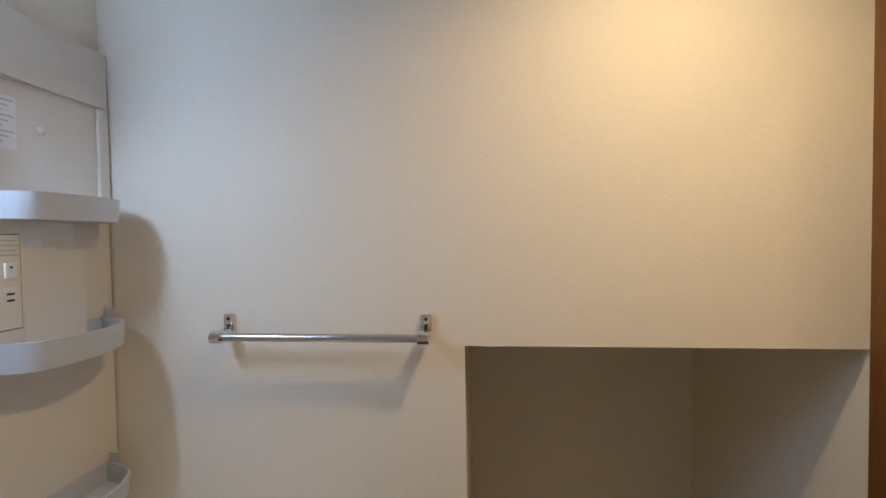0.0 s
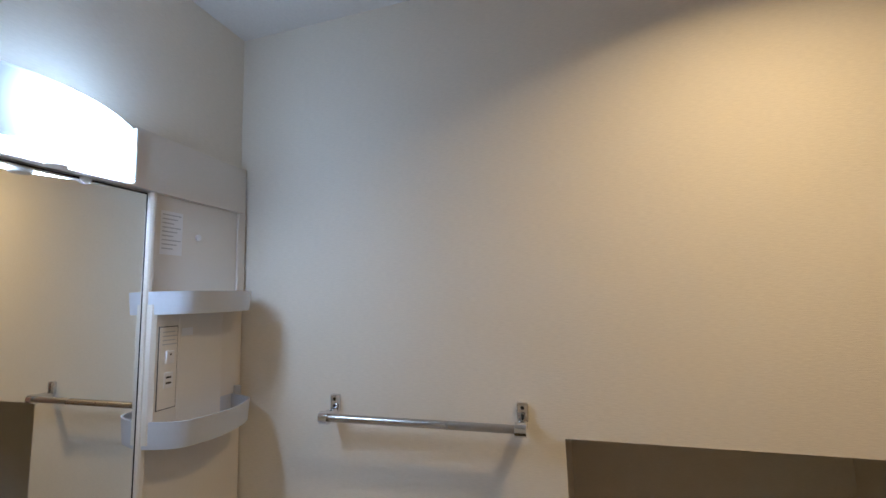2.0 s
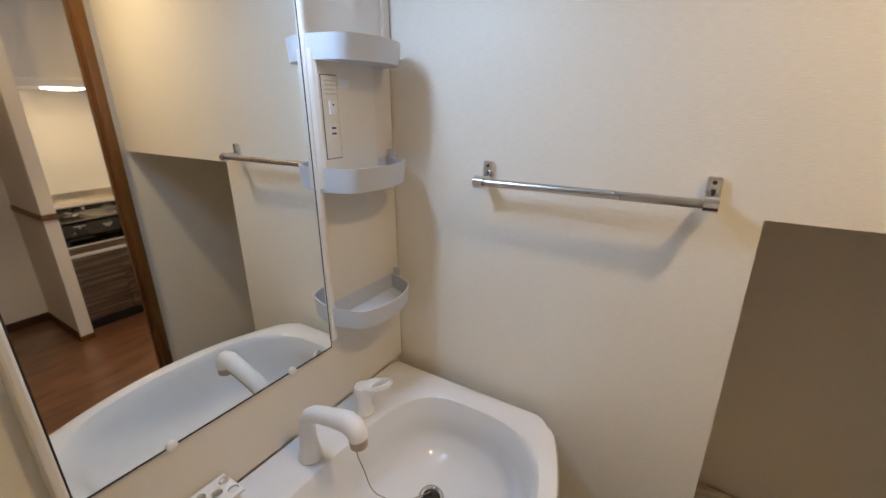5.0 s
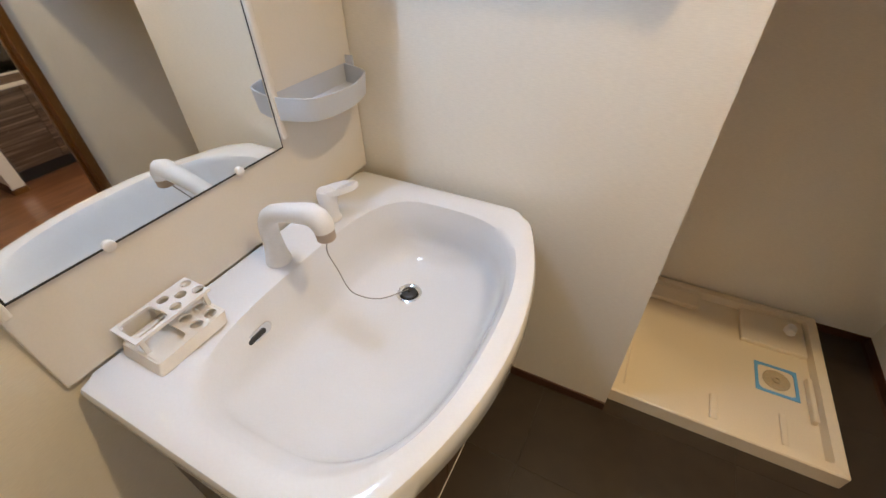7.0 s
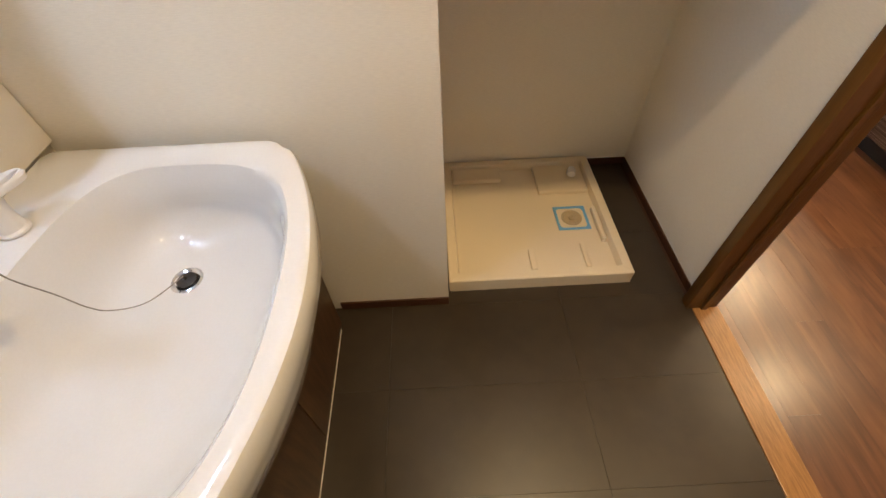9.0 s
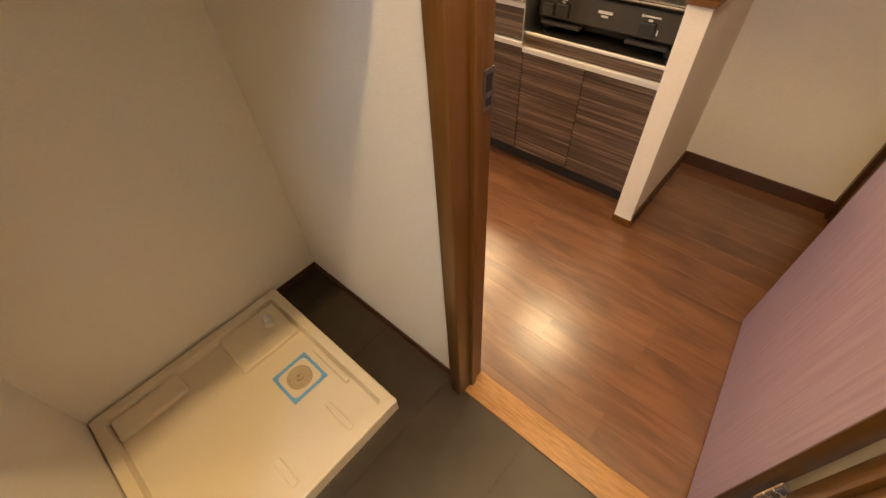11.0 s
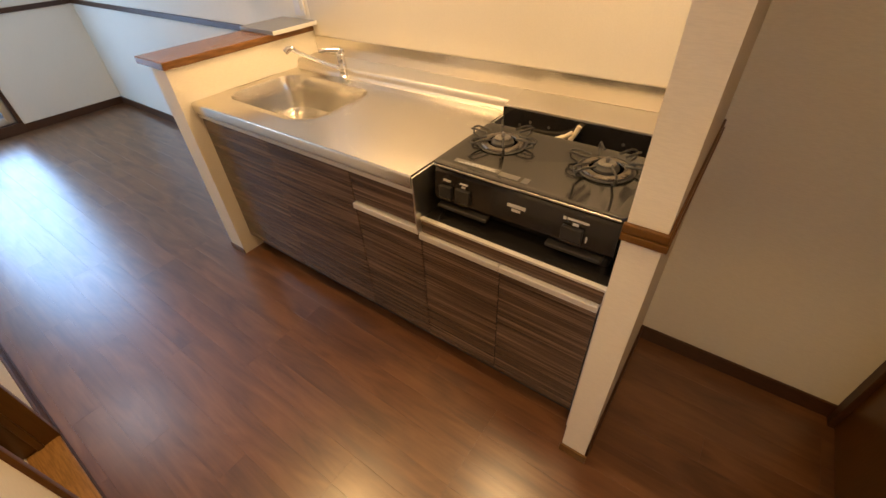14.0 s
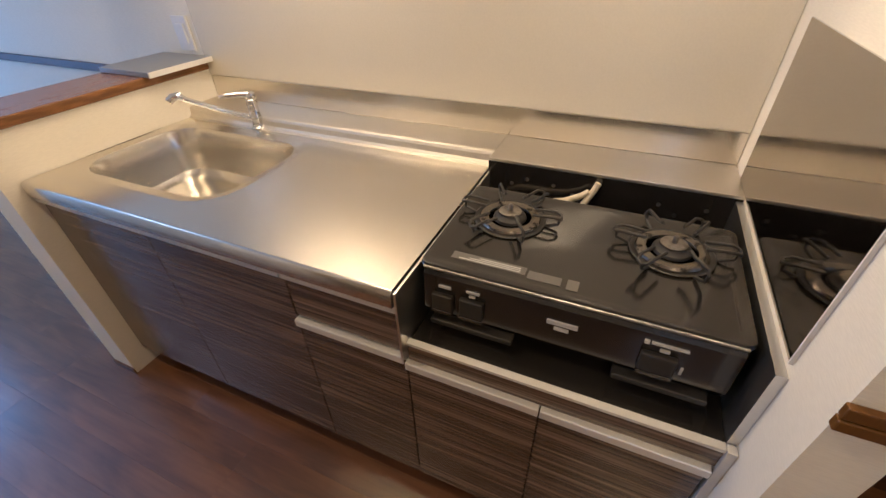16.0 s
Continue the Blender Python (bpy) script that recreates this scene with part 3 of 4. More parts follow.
def vanity():
    ob = thing("vanity", (0.25, VMID, 0), "white bathroom vanity with a dark brown cabinet and a wide basin", "vanity")
    bm = bmesh.new()
    box_into(bm, 0.0, 0.487, VY0 + 0.048, VY1 - 0.048, 0.0, 0.515)
    box_into(bm, 0.0, 0.487, VY0 + 0.03, VY0 + 0.047, 0.0, 0.678, 0.002)
    box_into(bm, 0.0, 0.487, VY1 - 0.047, VY1 - 0.03, 0.0, 0.678, 0.002)
    cabinet = part("cabinet", bm, DARKWOOD, ob, "dark brown cabinet under the basin")
    for y0, y1 in ((VY0 + 0.035, VMID - 0.0015), (VMID + 0.0015, VY1 - 0.035)):
        block("door", 0.488, 0.505, y0, y1, 0.004, 0.540, DARKWOOD, cabinet, "dark brown cabinet door", 0.002)
    block("caulk", 0.505, 0.5072, VY0 + 0.03, VY1 - 0.06, 0.0005, 0.004, CREAM_PLASTIC, cabinet, "pale sealant line along the floor")
    n, centre = 128, (0.30, VMID)
    bowl_centre = (0.335, VMID)
    drain = Vector((0.300, -0.254))
    outer = [resample(basin_outline(60, g), n, bowl_centre) for g in (-0.012, -0.004, 0.0, 0.0, -0.004, -0.012)]
    zs = (0.682, 0.680, 0.686, 0.738, 0.747, 0.750)
    rim = resample(bowl_outline(), n, bowl_centre)
    mid = Vector(bowl_centre)
    under = [[(mid.x + (p.x - mid.x) * k, mid.y + (p.y - mid.y) * k, z) for p in outer[0]] for k, z in ((0.80, 0.530), (0.90, 0.560), (0.955, 0.620), (0.975, 0.676))]
    under = [[(max(x, 0.021), y, z) for x, y, z in ring] for ring in under]
    rings = under + [[(p.x, p.y, z) for p in o] for o, z in zip(outer, zs)]
    last = outer[-1]
    lip = [b + (o - b) * 0.16 for b, o in zip(rim, last)]
    rings.append([(p.x, p.y, 0.7505 if p.x < 0.5 else 0.7495) for p in [b + (o - b) * 0.7 for b, o in zip(rim, last)]])
    rings.append([(p.x, p.y, 0.7475) for p in lip])
    for r, z in ((1.0, 0.7405), (0.975, 0.728), (0.945, 0.70), (0.91, 0.665), (0.86, 0.628), (0.79, 0.598), (0.70, 0.580), (0.55, 0.566), (0.38, 0.556), (0.22, 0.549), (0.10, 0.544), (0.066, 0.541)):
        row = []
        for p in rim:
            c = Vector(bowl_centre).lerp(drain, min(1.0, (1 - r) * 1.3 + (0.1 if r < 0.9 else 0)) if r < 1 else 0)
            q = c + (p - Vector(bowl_centre)) * r
            row.append((q.x, q.y, z + 0.012 * max(0.0, (-(q.y) - 0.3)) * (1 if r < 0.8 else 0)))
        rings.append(row)
    bm = bmesh.new()
    rings_into(bm, rings, False, True)
    basin = part("basin", bm, CERAMIC, ob, "glossy white ceramic basin", True)
    bm = bmesh.new()
    lathe_into(bm, (drain.x, drain.y, 0.5425), [(0.033, 0.0), (0.035, 0.003), (0.030, 0.005), (0.023, 0.001), (0.022, 0.0005)], 32)
    part("drain_ring", bm, CHROME, basin, "chrome drain ring", True)
    bm = bmesh.new()
    lathe_into(bm, (drain.x, drain.y, 0.543), [(0.020, 0.0005), (0.0215, 0.004), (0.018, 0.007), (0.004, 0.008), (0.003, 0.016), (0.001, 0.017)], 28)
    part("plug", bm, BLACK_MATT, basin, "black rubber plug", True)
    over = Matrix.Translation((0.1550, -0.612, 0.684)) @ Matrix.Rotation(radians(80), 4, "Y")
    for name, w, h, mat, lift in (("overflow_rim", 0.052, 0.0125, CHROME, 0.003), ("overflow_slot", 0.030, 0.006, BLACK_MATT, 0.0052)):
        bm = bmesh.new()
        pts = [(h * math.cos(q) * 1.0, (w - h) * (1 if math.sin(q) >= 0 else -1) * (0.7 if abs(math.sin(q)) > 1e-6 else 0.7) + h * math.sin(q)) for q in (2 * math.pi * (i + 0.5) / 28 for i in range(28))]
        rings_into(bm, [[(x, y, lift) for x, y in pts], [(x * 0.96, y * 0.99, lift + 0.003) for x, y in pts]], True, True)
        bmesh.ops.transform(bm, matrix=over, verts=bm.verts)
        part(name, bm, mat, basin, smooth=True)
    # spout
    bm = bmesh.new()
    base, flat, rise = Vector((0.098, -0.459, 0.750)), Vector((1.0, -0.02, 0)), Vector((0, 0, 1))
    rows = [(0, 0, 0.0285), (0, 0.006, 0.028), (0, 0.028, 0.0235), (0.001, 0.060, 0.0205), (0.002, 0.088, 0.020), (0.007, 0.108, 0.0198), (0.018, 0.125, 0.0196), (0.036, 0.138, 0.0195),
            (0.062, 0.148, 0.0195), (0.095, 0.157, 0.0200), (0.122, 0.164, 0.0215), (0.142, 0.168, 0.0225), (0.158, 0.164, 0.0225), (0.167, 0.153, 0.0215), (0.170, 0.140, 0.0195)]
    tube_into(bm, [base + flat * a + rise * h for a, h, r in rows], [r for a, h, r in rows], 22)
    spout = part("spout", bm, PLASTIC, ob, "white arched swivel spout", True)
    bm = bmesh.new()
    tip = base + flat * 0.1685
    tube_into(bm, [(tip.x - 0.001, tip.y, 0.893), (tip.x, tip.y, 0.884), (tip.x + 0.001, tip.y, 0.872), (tip.x + 0.001, tip.y, 0.869)], [0.0185, 0.019, 0.0185, 0.015], 22)
    part("nozzle", bm, TAUPE, spout, "taupe plastic nozzle", True)
    # lever tap
    bm = bmesh.new()
    lathe_into(bm, (0.102, -0.277, 0.750), [(0.026, 0.0), (0.026, 0.005), (0.0225, 0.009), (0.0215, 0.030), (0.0225, 0.050), (0.0245, 0.056), (0.0245, 0.074), (0.021, 0.084), (0.010, 0.088)], 28)
    tap = part("tap_body", bm, PLASTIC, ob, "white lever tap body", True)
    bm = bmesh.new()
    along, rise = Vector((0.87, 0.49, 0)), Vector((0, 0, 1))
    side = Vector((-0.49, 0.87, 0))
    mid = Vector((0.102, -0.277, 0.830)) + along * 0.030
    def loop(wide, long, lift, shift=0.0):
        return [mid + along * (shift + long * math.cos(q)) + side * (wide * math.sin(q)) + rise * (lift + 0.010 * math.cos(q)) for q in (2 * math.pi * i / 28 for i in range(28))]
    rings_into(bm, [loop(0.0105, 0.024, 0.013, 0.020), loop(0.021, 0.048, 0.013), loop(0.0235, 0.052, 0.008), loop(0.0225, 0.050, -0.001), loop(0.0105, 0.024, -0.001, 0.020), loop(0.0105, 0.024, 0.013, 0.020)])
    part("lever", bm, PLASTIC, tap, "white paddle lever with an oval hole", True)
    # chain from the spout to the plug
    bm = bmesh.new()
    a, b = Vector((0.266, -0.456, 0.871)), Vector((0.300, -0.254, 0.560))
    mids = [a, Vector((0.216, -0.423, 0.790)), Vector((0.200, -0.390, 0.700)), Vector((0.196, -0.369, 0.625)), Vector((0.207, -0.351, 0.585)), Vector((0.259, -0.326, 0.572)), b]
    fine = []
    for k in range(len(mids) - 1):
        p0, p1, p2, p3 = mids[max(k - 1, 0)], mids[k], mids[k + 1], mids[min(k + 2, len(mids) - 1)]
        for j in range(6):
            t = j / 6
            fine.append(0.5 * ((2 * p1) + (p2 - p0) * t + (2 * p0 - 5 * p1 + 4 * p2 - p3) * t * t + (3 * p1 - p0 - 3 * p2 + p3) * t ** 3))
    tube_into(bm, fine + [b], 0.0014, 6)
    part("chain", bm, WORN, ob, "thin steel ball chain", True)
    return ob


def hole_plate_into(bm, x0, x1, y0, y1, z0, z1, holes, sides=16):
    """A flat plate cut into cells along y, each with a hole of (centre x, centre y, radius x, radius y) or None."""
    step = (y1 - y0) / len(holes)
    for k, row in enumerate(holes):
        wide = (x1 - x0) / len(row)
        for j, hole in enumerate(row):
            ax, bx, ay, by = x0 + wide * j, x0 + wide * (j + 1), y0 + step * k, y0 + step * (k + 1)
            cx, cy = (ax + bx) / 2, (ay + by) / 2
            outer, inner = [], []
            for i in range(sides):
                q = 2 * math.pi * i / sides
                c, s = math.cos(q), math.sin(q)
                m = max(abs(c), abs(s))
                outer.append((cx + (bx - ax) / 2 * c / m, cy + (by - ay) / 2 * s / m))
                e = hole[2]
                inner.append((cx + hole[0] * math.copysign(abs(c) ** e, c), cy + hole[1] * math.copysign(abs(s) ** e, s)))
            rings_into(bm, [[(x, y, z0) for x, y in inner], [(x, y, z1) for x, y in inner], [(x, y, z1) for x, y in outer], [(x, y, z0) for x, y in outer], [(x, y, z0) for x, y in inner]])


def brush_caddy():
    ob = thing("toothbrush_caddy", (0.08, -0.68, 0.751), "white plastic toothbrush and soap caddy on the basin rim", "caddy")
    def rect(x0, x1, y0, y1, z):
        return rounded_rect(x0, x1, y0, y1, 0.006, z, 3)
    bm = bmesh.new()
    rings_into(bm, [rect(0.032, 0.142, -0.778, -0.640, 0.7505), rect(0.030, 0.134, -0.770, -0.630, 0.771), rect(0.034, 0.130, -0.766, -0.634, 0.771), rect(0.036, 0.138, -0.772, -0.646, 0.753)], True, True)
    part("base", bm, CREAM_PLASTIC, ob, "off-white sloped caddy base", True)
    bm = bmesh.new()
    hole_plate_into(bm, 0.0345, 0.1295, -0.7655, -0.695, 0.767, 0.7705, [[(0.038, 0.028, 0.3)]])
    hole_plate_into(bm, 0.0345, 0.1295, -0.695, -0.6345, 0.767, 0.7705, [[(0.0115, 0.0115, 1.0)] * 3] * 2)
    bmesh.ops.remove_doubles(bm, verts=bm.verts, dist=0.0002)
    part("lower_tray", bm, CREAM_PLASTIC, ob, "off-white perforated tray")
    bm = bmesh.new()
    hole_plate_into(bm, 0.026, 0.098, -0.770, -0.694, 0.800, 0.806, [[(0.029, 0.031, 0.3)]])
    hole = (0.0105, 0.0105, 1.0)
    hole_plate_into(bm, 0.026, 0.098, -0.694, -0.622, 0.800, 0.806, [[hole] * 2, [hole], [hole] * 2])
    bmesh.ops.remove_doubles(bm, verts=bm.verts, dist=0.0002)
    part("upper_tray", bm, PLASTIC, ob, "white perforated tray")
    for x, y in ((0.036, -0.760), (0.036, -0.634), (0.090, -0.760), (0.090, -0.634)):
        block("post", x - 0.004, x + 0.004, y - 0.004, y + 0.004, 0.769, 0.801, PLASTIC, ob)
    return ob


def tray(name, y0, y1, z0, z1, deep, parent):
    """A thin-walled D-shaped shelf tray against the back panel."""
    outer = [(0.020, y0)]
    for i in range(25):
        u = i / 24
        y = y0 + (y1 - y0) * u
        side = min(1.0, min(u, 1 - u) / 0.16)
        x = 0.020 + (0.055 + (deep - 0.055) * math.sin(math.pi * (0.14 + 0.80 * u)) ** 0.9) * (1 - (1 - side) ** 2.6)
        outer.append((x, y))
    outer.append((0.020, y1))
    mid = Vector((0.020, (y0 + y1) / 2))
    inner = [(max(0.0205, x - 0.0035), y0 + 0.0035 + (y1 - y0 - 0.007) * (y - y0) / (y1 - y0)) for x, y in outer]
    bm = bmesh.new()
    rings_into(bm, [[(x * 0.93 + 0.0014, y, z0) for x, y in outer], [(x, y, z1) for x, y in outer], [(x, y, z1) for x, y in inner], [(x * 0.93 + 0.0014, y, z0 + 0.005) for x, y in inner]], True, True)
    return part(name, bm, TRAY, parent, "pale plastic shelf tray with the lamp's blue cast in its colour", True)


def mirror_cabinet():
    ob = thing("mirror_unit", (0, VMID, 0.76), "white plastic vanity mirror unit with shelves and a lit lamp", "mirror")
    body = block("back_panel", 0.0, 0.019, VY0, -0.004, 0.752, 2.035, CREAM_PLASTIC, ob, bevel=0.002)
    bm = bmesh.new()
    plate_into(bm, [(0.0195, VY0), (0.040, VY0), (0.040, -0.330), (0.037, -0.270), (0.030, -0.190), (0.026, -0.110), (0.025, -0.006), (0.0195, -0.006)], 1.903, 2.034)
    part("header", bm, CREAM_PLASTIC, body, "off-white header behind the lamp", True)
    block("side_rail", 0.0195, 0.027, -0.034, -0.006, 1.682, 1.902, CREAM_PLASTIC, body, bevel=0.003)
    block("side_rail", 0.0195, 0.050, VY0, -0.848, 0.93, 1.902, CREAM_PLASTIC, body, bevel=0.004)
    block("side_rail", 0.0195, 0.040, -0.304, -0.286, 0.96, 1.902, CREAM_PLASTIC, body, bevel=0.006)
    glass = block("mirror_glass", 0.0195, 0.030, -0.843, -0.306, 0.945, 1.893, MIRROR, ob, "clean mirror glass")
    bm = bmesh.new()
    for b in ((-0.846, -0.3042, 0.9415, 0.9448), (-0.846, -0.3042, 1.8932, 1.8965), (-0.846, -0.8432, 0.9448, 1.8932), (-0.3058, -0.3042, 0.9448, 1.8932)):
        box_into(bm, 0.0195, 0.0308, b[0], b[1], b[2], b[3])
    part("mirror_edge", bm, BLACK_MATT, glass, "dark mirror edge")
    for y in (-0.70, -0.43):
        for z in (0.944, 1.895):
            bm = bmesh.new()
            lathe_into(bm, (0.030, y, z), [(0.010, 0.0), (0.010, 0.004), (0.007, 0.006), (0.002, 0.0065)], 18, "X")
            part("clip", bm, PLASTIC, glass, "white mirror clip", True)
    for z0, z1, deep in ((1.628, 1.678, 0.118), (1.350, 1.405, 0.125), (1.005, 1.055, 0.125)):
        tray_ob = tray("shelf_tray", -0.303, -0.034, z0, z1, deep, ob)
        if z0 < 1.5:
            block("end_tab", 0.0275, 0.052, -0.0385, -0.035, z0 + 0.01, z1 + 0.022, TRAY, tray_ob, bevel=0.0015)
    # socket console between two trays
    bm = bmesh.new()
    plate_into(bm, [(0.0195, -0.302), (0.051, -0.298), (0.057, -0.290), (0.057, -0.235), (0.051, -0.228), (0.031, -0.085), (0.0195, -0.080)], 1.358, 1.650)
    console = part("socket_console", bm, CREAM_PLASTIC, ob, smooth=False)
    bm = bmesh.new()
    box_into(bm, 0.0572, 0.0582, -0.2855, -0.2385, 1.4235, 1.6015, 0.0004, 1)
    part("plate_border", bm, DARK_LABEL, console, "grey border line")
    block("socket_plate", 0.0584, 0.0595, -0.2835, -0.2405, 1.4255, 1.5995, CREAM_PLASTIC, console, "cream socket plate", 0.0004)
    block("switch", 0.0597, 0.0645, -0.270, -0.250, 1.520, 1.548, PLASTIC, console, "white rocker switch", 0.0015)
    block("socket", 0.0597, 0.0615, -0.271, -0.249, 1.468, 1.502, PLASTIC, console, "white power socket", 0.001)
    for z in (1.477, 1.489):
        block("slot", 0.0616, 0.0620, -0.267, -0.254, z, z + 0.004, BLACK_MATT, console, "dark socket slot")
    block("switch_dot", 0.0646, 0.0649, -0.262, -0.258, 1.538, 1.542, BLACK_MATT, console)
    for k in range(4):
        block("text_bar", 0.0597, 0.0599, -0.277, -0.247 + 0.004 * (k % 2), 1.588 - 0.009 * k, 1.5905 - 0.009 * k, INK, console)
    # notices on the panel above
    note = block("notice", 0.0195, 0.0200, -0.262, -0.205, 1.765, 1.868, WHITE_PAPER, ob, "white printed notice")
    for k in range(9):
        block("text_bar", 0.0201, 0.0203, -0.258, -0.209 - 0.010 * (k % 3), 1.858 - 0.010 * k, 1.8605 - 0.010 * k, INK, note)
    bm = bmesh.new()
    lathe_into(bm, (0.019, -0.160, 1.815), [(0.008, 0.0), (0.008, 0.004), (0.005, 0.007), (0.001, 0.0075)], 16, "X")
    part("screw_cap", bm, PLASTIC, ob, "white screw cap", True)
    bm = bmesh.new()
    box_into(bm, -0.017, 0.017, -0.0003, 0.0003, -0.009, 0.009)
    bmesh.ops.transform(bm, matrix=Matrix.Translation((0.0487, -0.206, 1.585)) @ Matrix.Rotation(math.atan2(0.143, -0.020), 4, "Z"), verts=bm.verts)
    part("sticker", bm, WHITE_PAPER, console, "small white sticker")
    # lamp
    def bulge(y):
        u = (y + 0.553) / 0.195
        return 0.040 + 0.018 + 0.076 * max(0.0, 1 - u * u)
    plan = [(bulge(y), y) for y in (-0.748 + 0.390 * i / 32 for i in range(33))]
    bm = bmesh.new()
    shell = [(0.041, plan[0][1])] + plan + [(0.041, plan[-1][1])]
    lower, upper = [(x, y, 1.912) for x, y in shell], [(x, y, 2.012) for x, y in shell]
    rings_into(bm, [[(x - 0.006 if x > 0.05 else x, y, 1.908) for x, y in shell], lower, upper, [(x - 0.008 if x > 0.05 else x, y, 2.020) for x, y in shell]], True, True)
    part("lamp_diffuser", bm, DIFFUSER, ob, "glowing frosted white lamp cover", True)
    for y in (-0.3565, -0.7525):
        block("lamp_end", 0.0405, 0.061, y - 0.0012, y + 0.003, 1.906, 2.022, CREAM_PLASTIC, ob, "opaque end plate of the lamp", 0.0008)
    bm = bmesh.new()
    box_into(bm, 0.041, 0.062, -0.740, -0.360, 1.897, 1.9075, 0.002)
    part("lamp_base", bm, CREAM_PLASTIC, ob, "pale lamp underside")
    bm = bmesh.new()
    plate_into(bm, [(max(x - 0.014, 0.064), y * 0.985 - 0.553 * 0.015) for x, y in plan] + [(0.063, -0.37), (0.063, -0.735)], 1.9035, 1.9070)
    part("lamp_opening", bm, UNDERGLOW, ob, "bright open underside of the lamp")
    bm = bmesh.new()
    lathe_into(bm, (0.078, -0.505, 1.893), [(0.016, 0.0), (0.018, 0.003), (0.018, 0.014)], 24)
    part("lamp_socket", bm, CREAM_PLASTIC, ob, "round lamp switch knob", True)
    return ob


def towel_bar():
    ob = thing("towel_bar", (0.56, -0.03, 1.36), "brushed steel towel bar on two wall brackets", "towel bar")
    bm = bmesh.new()
    tube_into(bm, [(0.316, -0.055, 1.363), (0.800, -0.055, 1.363)], 0.0092, 18)
    part("bar", bm, BAR, ob, smooth=True)
    for x in (0.322, 0.797):
        bm = bmesh.new()
        box_into(bm, x - 0.013, x + 0.013, -0.012, 0.001, 1.366, 1.408, 0.004)
        box_into(bm, x - 0.010, x + 0.010, -0.052, -0.002, 1.350, 1.376, 0.005)
        tube_into(bm, [(x - 0.012, -0.055, 1.363), (x + 0.012, -0.055, 1.363)], 0.0150, 18)
        bracket = part("bracket", bm, CHROME, ob, smooth=True)
        for z in (1.376, 1.393):
            bm = bmesh.new()
            lathe_into(bm, (x, -0.0115, z + 0.004), [(0.0045, 0.0), (0.004, -0.0015), (0.002, -0.002)], 12, "Y")
            part("screw", bm, BLACK_MATT, bracket, smooth=True)
    return ob


def washer_pan():
    ob = thing("washing_machine_pan", (1.22, 0.38, 0), "cream plastic washing machine drip pan in the niche", "drip pan")
    x0, x1, y0, y1 = 0.890, 1.560, 0.048, 0.726
    def ring(inset, z, r=0.02):
        out = []
        for cx, cy, q0 in ((x1 - inset - r, y1 - inset - r, 0), (x0 + inset + r, y1 - inset - r, 90), (x0 + inset + r, y0 + inset + r, 180), (x1 - inset - r, y0 + inset + r, 270)):
            out += [(cx + r * math.cos(radians(q0 + d)), cy + r * math.sin(radians(q0 + d)), z) for d in (0, 30, 60, 90)]
        return out
    bm = bmesh.new()
    rings_into(bm, [ring(0.0, 0.0, 0.006), ring(0.0, 0.056, 0.006), ring(0.004, 0.060, 0.006), ring(0.034, 0.060, 0.012), ring(0.042, 0.030, 0.016)], True, True)
    pan = part("pan", bm, PAN, ob, smooth=True)
    for b in ((0.935, 1.15, 0.60, 0.682, 0.0295, 0.052), (1.30, 1.515, 0.505, 0.682, 0.0295, 0.050), (1.20, 1.225, 0.10, 0.20, 0.0295, 0.040), (1.405, 1.425, 0.10, 0.22, 0.0295, 0.038), (1.495, 1.512, 0.22, 0.40, 0.0295, 0.055)):
        block("rib", *b, PAN, pan, bevel=0.005)
    bm = bmesh.new()
    hole_plate_into(bm, 1.345, 1.475, 0.295, 0.425, 0.030, 0.0335, [[(0.0555, 0.0555, 0.28)]], 40)
    part("tape_frame", bm, BLUE_TAPE, ob, "blue masking tape square")
    bm = bmesh.new()
    lathe_into(bm, (1.410, 0.360, 0.0302), [(0.042, 0.0), (0.042, 0.004), (0.037, 0.006), (0.029, 0.001), (0.014, 0.001), (0.013, 0.008), (0.007, 0.009), (0.006, 0.003), (0.003, 0.003)], 32)
    part("drain", bm, TAN, ob, "tan plastic drain trap", True)
    bm = bmesh.new()
    tube_into(bm, [(1.462, 0.615, 0.049), (1.462, 0.612, 0.075), (1.458, 0.596, 0.085), (1.450, 0.570, 0.084)], [0.017, 0.017, 0.016, 0.016], 16)
    part("hose_elbow", bm, PLASTIC, ob, "white drain hose elbow", True)
    return ob


TAUPE = material("taupe_plastic", (0.40, 0.33, 0.27), 0.4, grain=0.04)
DARKWOOD = material("dark_vanity_wood", (0.085, 0.045, 0.020), 0.35, second=(0.045, 0.022, 0.010), grain_size=12, stretch=(6, 6, 0.6), stain=0.1)
vanity(), brush_caddy(), mirror_cabinet(), towel_bar(), washer_pan()

for x, y in ((2.30, -0.45), (2.50, 1.22)):
    hall = thing("ceiling_downlight", (x, y, CEIL), "small recessed warm ceiling downlight", "lamp")
    bm = bmesh.new()
    lathe_into(bm, (x, y, CEIL - 0.008), [(0.050, 0.0075), (0.062, 0.0075), (0.062, 0.004), (0.058, 0.0), (0.050, 0.001)], 32)
    part("trim_ring", bm, PLASTIC, hall, smooth=True)
living = thing("ceiling_lamp", (1.92, 3.55, CEIL), "round flat cool white living room ceiling lamp", "lamp")
bm = bmesh.new()
lathe_into(bm, (1.92, 3.55, CEIL - 0.062), [(0.200, 0.0615), (0.235, 0.0615), (0.245, 0.050), (0.245, 0.010), (0.235, 0.0), (0.205, 0.0), (0.200, 0.008)], 48)
part("housing", bm, PLASTIC, living, smooth=True)
down = thing("ceiling_downlight", (1.33, -0.46, CEIL), "small recessed warm ceiling downlight", "lamp")
bm = bmesh.new()
